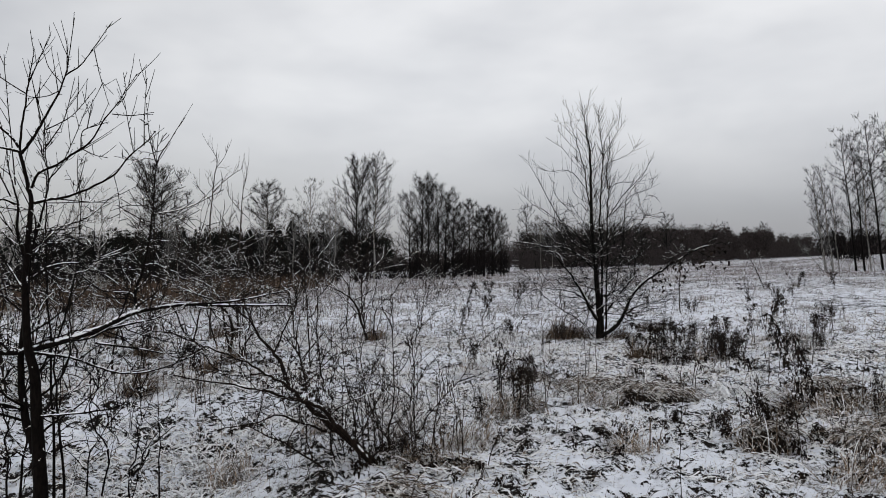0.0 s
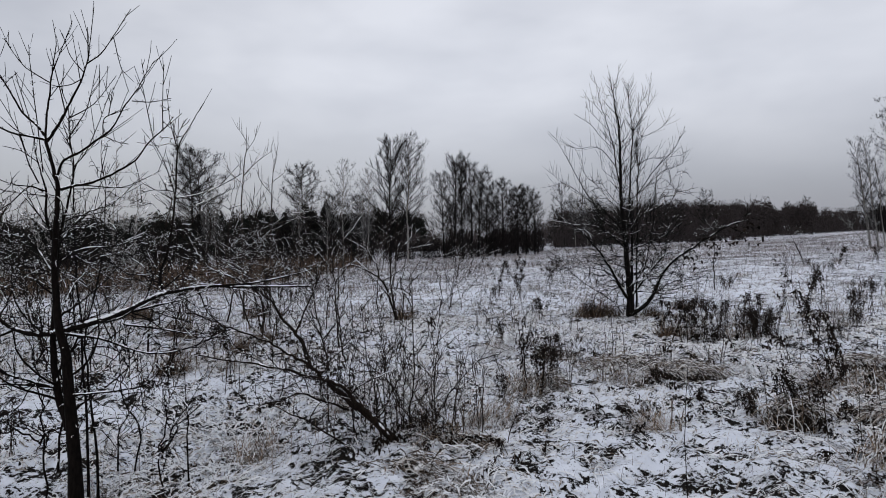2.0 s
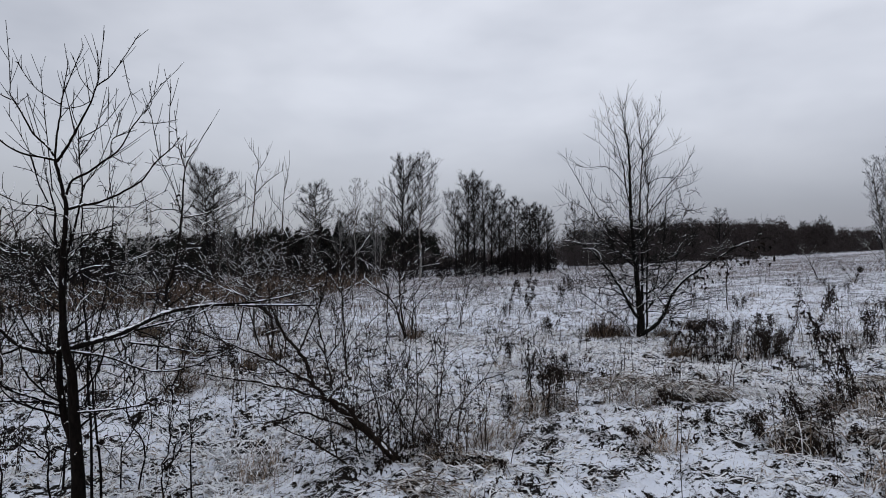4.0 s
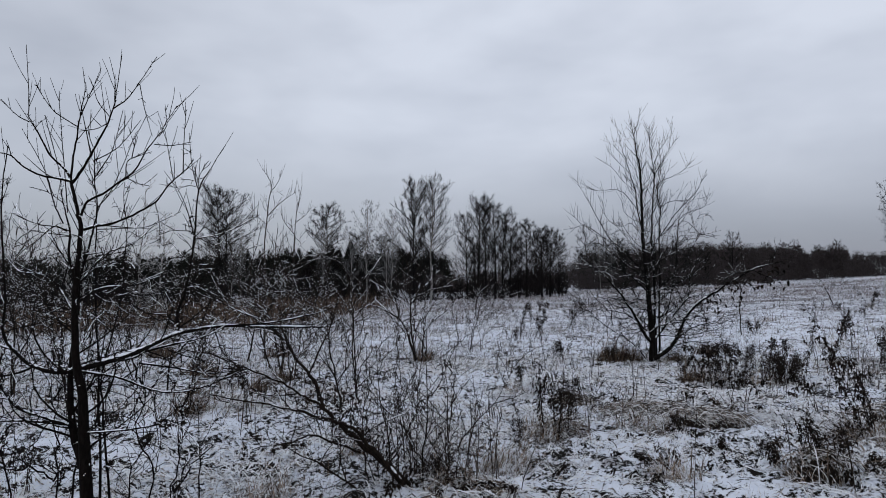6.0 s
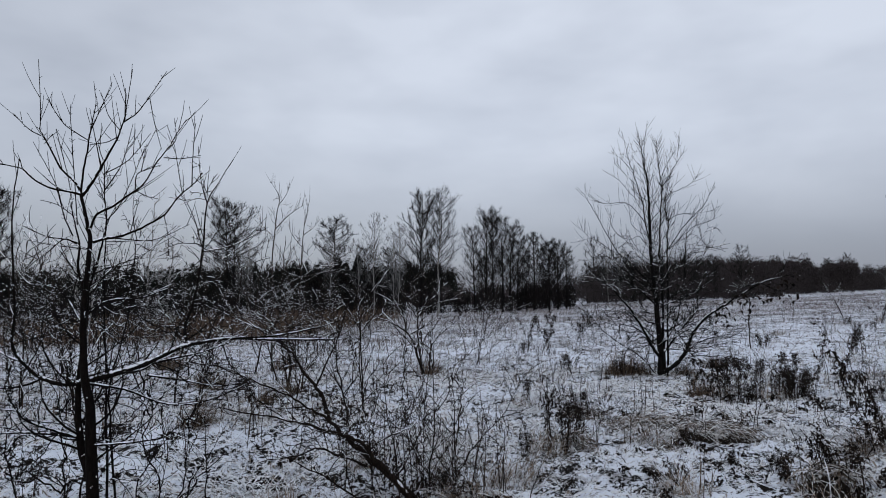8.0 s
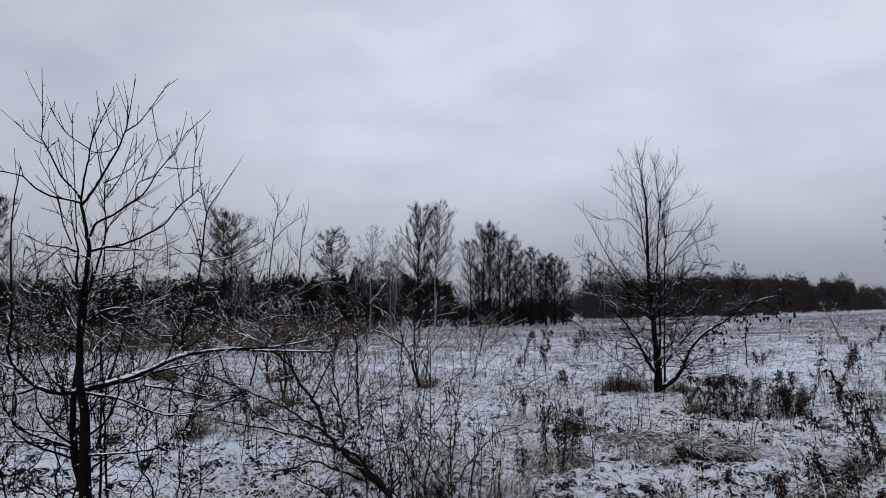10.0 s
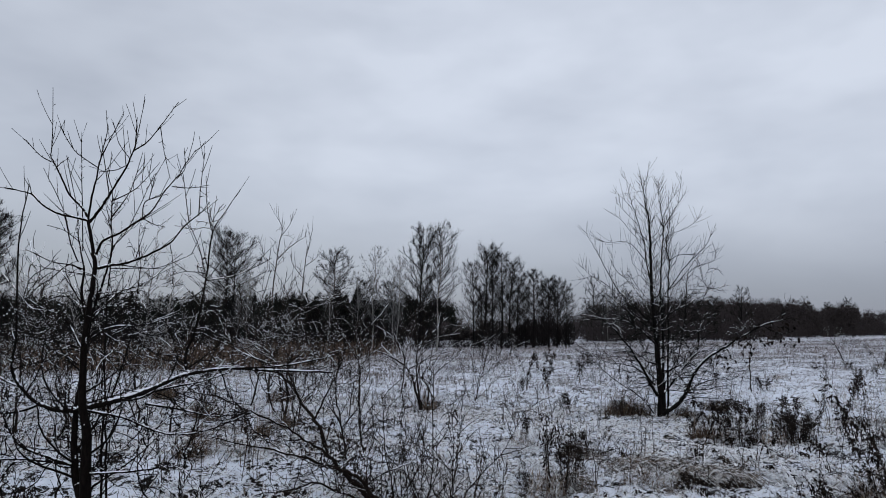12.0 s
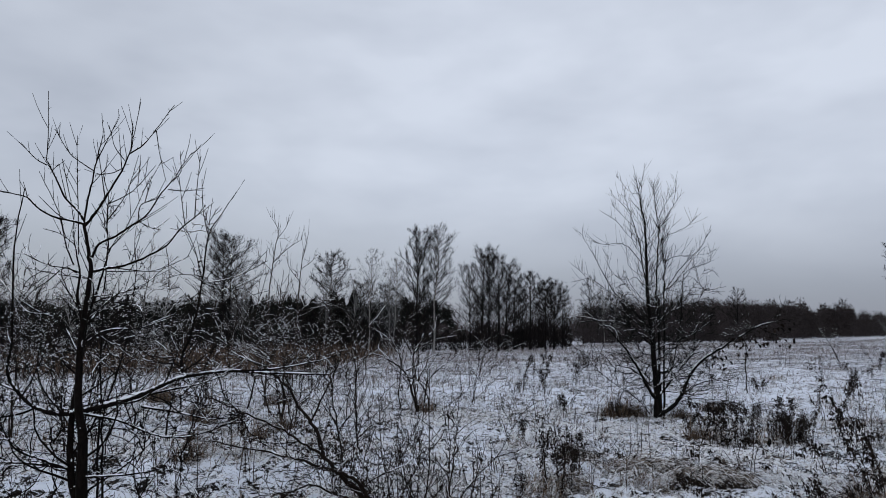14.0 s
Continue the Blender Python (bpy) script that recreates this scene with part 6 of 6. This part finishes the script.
for t, x, y, a, s in [
    (weed_b, 3.55, 11.3, 70, 1.0), (weed_b, 4.0, 11.7, 140, 0.7), (weed_a, 3.45, 11.0, 30, 0.75), (weed_e, 3.8, 10.9, 200, 0.8), (weed_b, 4.8, 11.6, 260, 1.0), (weed_e, 4.55, 11.2, 10, 1.15), (weed_e, 4.4, 11.0, 90, 0.9), (weed_e, 4.65, 11.1, 190, 1.0), (weed_c, 4.2, 10.9, 40, 1.6), (weed_b, 3.15, 11.4, 300, 0.6), (weed_a, 4.3, 12.0, 110, 0.65), (weed_f, 3.9, 11.3, 10, 1.2),
    (weed_a, 0.78, 7.0, 130, 0.8), (weed_f, 1.05, 7.6, 30, 1.0), (weed_a, 1.0, 7.9, 260, 0.6), 
    (weed_c, 2.2, 6.75, 80, 1.0), (weed_c, 2.45, 6.3, 160, 1.1), (weed_c, 0.35, 5.2, 20, 0.8), (weed_c, 0.5, 6.1, 40, 0.7), (weed_c, 3.4, 6.0, 320, 1.2), (weed_c, 3.9, 6.2, 50, 1.3), (weed_c, 4.4, 6.8, 210, 1.3), (weed_c, 1.9, 7.7, 150, 1.3), (weed_c, 4.8, 8.2, 80, 1.4), (weed_c, 5.2, 7.6, 170, 1.4),
    (brush, -0.5, 5.85, 60, 0.7), (weed_f, -0.2, 5.7, 200, 1.2), (weed_f, 0.1, 5.6, 120, 1.0), (brush, 2.5, 14.0, 20, 1.0), (brush, 2.15, 13.85, 140, 0.8), (brush, 2.85, 14.15, 250, 0.9), (weed_e, 2.4, 13.95, 80, 0.7), (weed_e, -0.36, 5.42, 130, 0.5), (weed_c, -0.6, 5.35, 120, 0.9), (weed_c, -0.3, 5.25, 220, 0.9), (weed_a, 0.35, 6.7, 300, 0.5), (weed_f, -0.7, 5.9, 100, 1.2), (weed_f, -1.0, 6.4, 210, 0.8),
    (weed_f, 0.9, 13, 33, 1.2), (weed_f, 3.1, 5.2, 40, 0.8), (weed_c, 3.3, 5.3, 140, 1.1), (weed_c, 3.6, 5.5, 240, 1.2), (weed_a, 4.5, 7.1, 300, 0.6), (weed_c, 3.0, 4.9, 30, 1.0), (weed_c, 4.3, 7.4, 200, 1.3), (weed_f, 4.2, 6.4, 20, 0.9), (weed_b, 1.2, 19, 0, 1.0), (weed_b, 1.0, 26.5, 50, 1.3), (weed_b, 1.8, 27.5, 150, 1.3), (weed_b, 2.6, 24, 10, 1.0), (weed_f, 5.2, 10.2, 100, 1.2), (weed_f, 6.0, 13, 10, 1.3), (weed_a, 6.5, 12, 80, 1.1), (weed_f, 3.0, 8.5, 170, 1.1), (weed_f, 2.0, 9.5, 290, 1.0), (weed_b, 7.4, 15.5, 30, 1.2), (weed_a, 5.9, 8.9, 270, 0.8), (weed_f, -3.2, 6.8, 60, 1.1), (weed_f, -2.6, 7.4, 160, 1.0), (weed_b, -3.0, 8.4, 280, 0.8), (weed_c, -3.4, 6.3, 10, 1.1), (weed_c, -1.9, 7.0, 100, 0.9), (weed_a, -3.9, 5.6, 220, 0.7),
    (weed_b, 15.5, 30.0, 20, 1.2), (weed_f, 10.5, 23.6, 130, 1.5), (weed_b, 1.32, 13.4, 200, 0.6), (weed_e, 4.0, 34.0, 60, 1.5), (weed_f, 3.0, 22.4, 10, 1.4), (weed_e, 13.1, 27.0, 90, 0.8), (weed_e, 14.6, 30.9, 170, 0.8), (weed_b, 10.6, 18.7, 250, 0.35), (weed_e, 10.3, 18.3, 30, 0.9), (weed_e, 6.7, 12.2, 310, 0.6), (weed_e, 5.7, 10.9, 80, 0.5), (weed_f, 5.2, 16.1, 140, 1.3), (weed_b, 18.5, 32.7, 330, 1.1), (weed_e, 9.7, 33.9, 40, 1.1), (weed_f, 13.7, 35.2, 220, 1.8), (weed_f, 8.2, 14.6, 300, 1.3), (weed_b, 8.9, 16.0, 60, 0.35), (weed_e, 7.5, 21.0, 10, 1.0), (weed_e, 0.6, 19.5, 270, 0.8), (weed_f, -0.4, 16.0, 50, 1.4),
    (brush, 1.7, 9.5, 10, 0.7), (brush, 2.6, 9.35, 100, 0.7), (weed_c, 1.95, 9.3, 30, 1.3), (weed_c, 2.75, 8.9, 200, 1.4), (weed_c, 1.6, 6.2, 120, 0.9), (weed_e, 1.62, 6.15, 40, 0.32), (weed_e, 2.22, 6.6, 150, 0.3), (weed_e, 2.6, 6.65, 260, 0.34), (weed_e, 0.7, 5.75, 310, 0.28), (weed_e, 2.07, 7.5, 20, 0.4), (weed_e, 1.4, 14.5, 110, 0.6), (weed_b, 1.19, 8.9, 220, 0.5),
]:
    stand(t, x, y, a, s)

# withered leaves caught along the leaning stem of the bush
br = np.random.RandomState(72)
stem = smooth_line(WILLOW[0][3][:6], 5)
caught = stem[br.randint(0, len(stem), 520)] + np.stack([br.normal(0.07, 0.08, 520), br.normal(0.03, 0.08, 520), br.normal(0.05, 0.09, 520)], -1)
bv, bf = leaf_strips(br, caught, 3, (0.025, 0.055), (0.008, 0.02), 2.4)
part("leaves", mesh_from("leaves", bv, bf, M_WEED), bush, "withered dark leaves caught in the twigs")

# hanging leaves on the low bough of the lone alder
lr = np.random.RandomState(71)
bough = smooth_line(LONE_LOW[3][3], 6)
hold = bough[lr.randint(len(bough) * 3 // 5, len(bough), 90)] + lr.normal(0, 0.07, (90, 3)) - np.outer(lr.uniform(0.05, 0.38, 90), (0, 0, 1))
lv, lf = leaf_strips(lr, hold, 3, (0.09, 0.15), (0.03, 0.055), 2.6)
part("leaves", mesh_from("leaves", lv, lf, M_WEED), lone, "few withered leaves still hanging")
sapling("young_tree", "thin bare pole sapling beyond the lone alder", (6.9, 20.0), 2.7, (0.02, 0.0), M_YOUNG, 131, length=0.5, up=0.7, snow=0.2, thick=0.006, shoots=6)
sapling("young_tree", "small snapped sapling leaning in the open field", (17.6, 38.0), 1.6, (-0.5, 0.0), M_YOUNG, 134, length=1.2, up=0.3, thick=0.02)

tuft_a = tussock("grass_tussock", "tuft of pale straw grass bent over and dusted with snow", 0.32, 0.45, 280, M_STRAW, 601, lift=0.85, comb=0.6)
tuft_b = tussock("grass_tussock", "low snow-laden mound of flattened grass", 0.36, 0.9, 260, M_COAT, 602, lift=0.4, comb=0.2, thick=2.6, droop=(1.2, 3.0))
tuft_c = tussock("grass_tussock", "brown tuft of tangled dead grass", 0.5, 0.5, 380, M_DRY, 603, lift=0.9, comb=-0.5)
tuft_d = tussock("grass_tussock", "dark brown matted tuft of dead grass", 0.2, 0.55, 240, M_TUFT, 604, lift=0.5, comb=0.3, thick=1.0)
tuft_e = tussock("grass_tussock", "stand of fine frosted dead grass, brown at its foot", 0.3, 0.6, 110, M_FIELD, 605, lift=0.95, comb=0.8, thick=0.6, droop=(0.4, 2.4))
place(tuft_e, -0.43, 5.95)
place(tuft_d, -0.3, 4.45)
place(tuft_a, 0.18, 6.0)
place(tuft_b, 1.75, 8.0)
place(tuft_c, 2.55, 14.2)
for t, x, y, a, s in [
    (tuft_a, -1.75, 5.6, 50, 0.9), (tuft_a, 1.62, 5.75, 90, 0.9), (tuft_a, 0.6, 7.1, 10, 1.0), (tuft_a, 0.95, 7.3, 200, 0.8), (tuft_a, 3.75, 7.0, 130, 1.1), (tuft_a, 2.7, 5.8, 70, 1.0), (tuft_a, -0.1, 5.45, 170, 1.0), (tuft_a, 1.6, 7.6, 300, 1.0), (tuft_a, -1.2, 6.6, 250, 0.8), (tuft_a, 4.3, 11.2, 20, 1.2),
    (tuft_a, 3.2, 5.2, 10, 0.9), (tuft_a, 3.7, 5.7, 100, 1.0), (tuft_a, 4.2, 6.3, 190, 1.0), (tuft_a, 4.6, 7.3, 280, 1.1), (tuft_a, 2.9, 4.8, 330, 0.8), (tuft_a, 4.0, 6.9, 60, 0.9),
    (tuft_b, 2.4, 8.8, 40, 1.1), (tuft_b, 2.1, 8.2, 130, 1.0), (tuft_b, 1.3, 8.3, 210, 0.9), (tuft_b, 2.8, 9.3, 300, 1.1), (tuft_b, 0.3, 9.8, 20, 0.9), (tuft_b, 3.5, 8.2, 90, 0.9), (tuft_b, 4.3, 8.0, 170, 1.0), (tuft_b, -1.0, 7.3, 260, 0.8), (tuft_b, 4.5, 6.6, 350, 0.9), (tuft_b, 3.9, 5.8, 60, 0.8), (tuft_b, -2.2, 6.2, 140, 0.8), (tuft_b, 5.4, 9.4, 220, 1.1), (tuft_b, 0.7, 10.8, 100, 1.0),
    (tuft_d, -0.05, 4.42, 130, 0.9), (tuft_d, 2.65, 4.9, 160, 1.1), (tuft_d, 2.75, 4.5, 280, 1.0), (tuft_d, 3.6, 6.1, 20, 1.1), (tuft_d, 3.8, 6.7, 200, 1.2), (tuft_d, 1.9, 8.0, 60, 1.4), (tuft_d, 2.5, 8.6, 210, 1.4), (tuft_d, -0.4, 5.45, 110, 1.0), (tuft_d, 0.75, 7.1, 190, 1.2), (tuft_d, 4.1, 7.3, 300, 1.2), (tuft_d, 1.7, 7.3, 140, 1.1), (tuft_d, -1.8, 5.7, 70, 0.9), (tuft_d, 2.9, 9.0, 170, 1.5), (tuft_d, 1.3, 9.2, 260, 1.2), (tuft_d, 4.6, 8.5, 310, 1.4),
    (tuft_e, -0.34, 6.4, 40, 1.0), (tuft_e, -0.68, 6.5, 100, 0.9), (tuft_e, -0.5, 7.35, 170, 1.1), (tuft_e, -0.74, 8.0, 220, 1.0), (tuft_e, -0.35, 7.8, 280, 1.0), (tuft_e, 0.05, 5.75, 310, 0.8), (tuft_e, 0.3, 6.25, 20, 0.7), (tuft_e, 0.63, 7.5, 80, 1.0), (tuft_e, 0.5, 8.2, 140, 0.9),
    (tuft_c, -4.3, 9.5, 20, 0.6), (tuft_c, -3.3, 9.7, 150, 0.6), (tuft_c, -3.4, 11.3, 210, 0.7), (tuft_c, -5.1, 11.8, 330, 1.1), (tuft_c, -5.0, 15.5, 60, 1.2), (tuft_c, -7.5, 15.0, 120, 1.3), (tuft_d, -3.8, 9.0, 40, 1.3), (tuft_d, -4.0, 10.3, 140, 1.4), (tuft_d, -2.9, 9.0, 240, 1.2), (tuft_d, -4.6, 10.9, 340, 1.4), (tuft_e, -3.0, 8.3, 30, 1.0), (tuft_e, -3.9, 9.8, 130, 1.1), (tuft_e, -2.6, 9.6, 230, 1.0),
    (tuft_c, 2.35, 14.0, 80, 1.1), (tuft_c, 2.85, 14.4, 200, 0.9), (tuft_c, 3.6, 14.1, 310, 0.8), (tuft_c, 3.2, 11.3, 100, 0.8), (tuft_c, 3.7, 7.15, 190, 0.7), (tuft_c, 4.6, 15.5, 10, 1.0), (tuft_c, -3.7, 8.2, 30, 0.8), (tuft_c, -1.4, 13.9, 120, 0.9),
]:
    stand(t, x, y, a, s)

for k, (x, y, h) in enumerate([(-0.35, 7.2, 1.3), (-0.75, 7.4, 1.0), (-1.2, 9.2, 1.2)]):
    sapling("sapling", "thin upright dead stalk with short side twigs", (x, y), h, (0.02, 0.0), M_YOUNG, 170 + 3 * k, length=0.3, up=0.8, thick=0.004, thin=0.002, shoots=5, snow=0.3, least=0.003)

# small tufts and dead weeds dotted over the open field
scatter = random.Random(909)
for k in range(60):
    y = 9.5 + 26 * scatter.random() ** 1.3
    x = -0.05 * y + (0.62 * y + 0.05 * y) * scatter.random()
    thing = (tuft_d, weed_f, tuft_d, weed_a, tuft_a, weed_f)[k % 6]
    stand(thing, x, y, scatter.uniform(0, 360), scatter.uniform(0.6, 1.2) * (0.7 if thing is weed_a else 1.0))
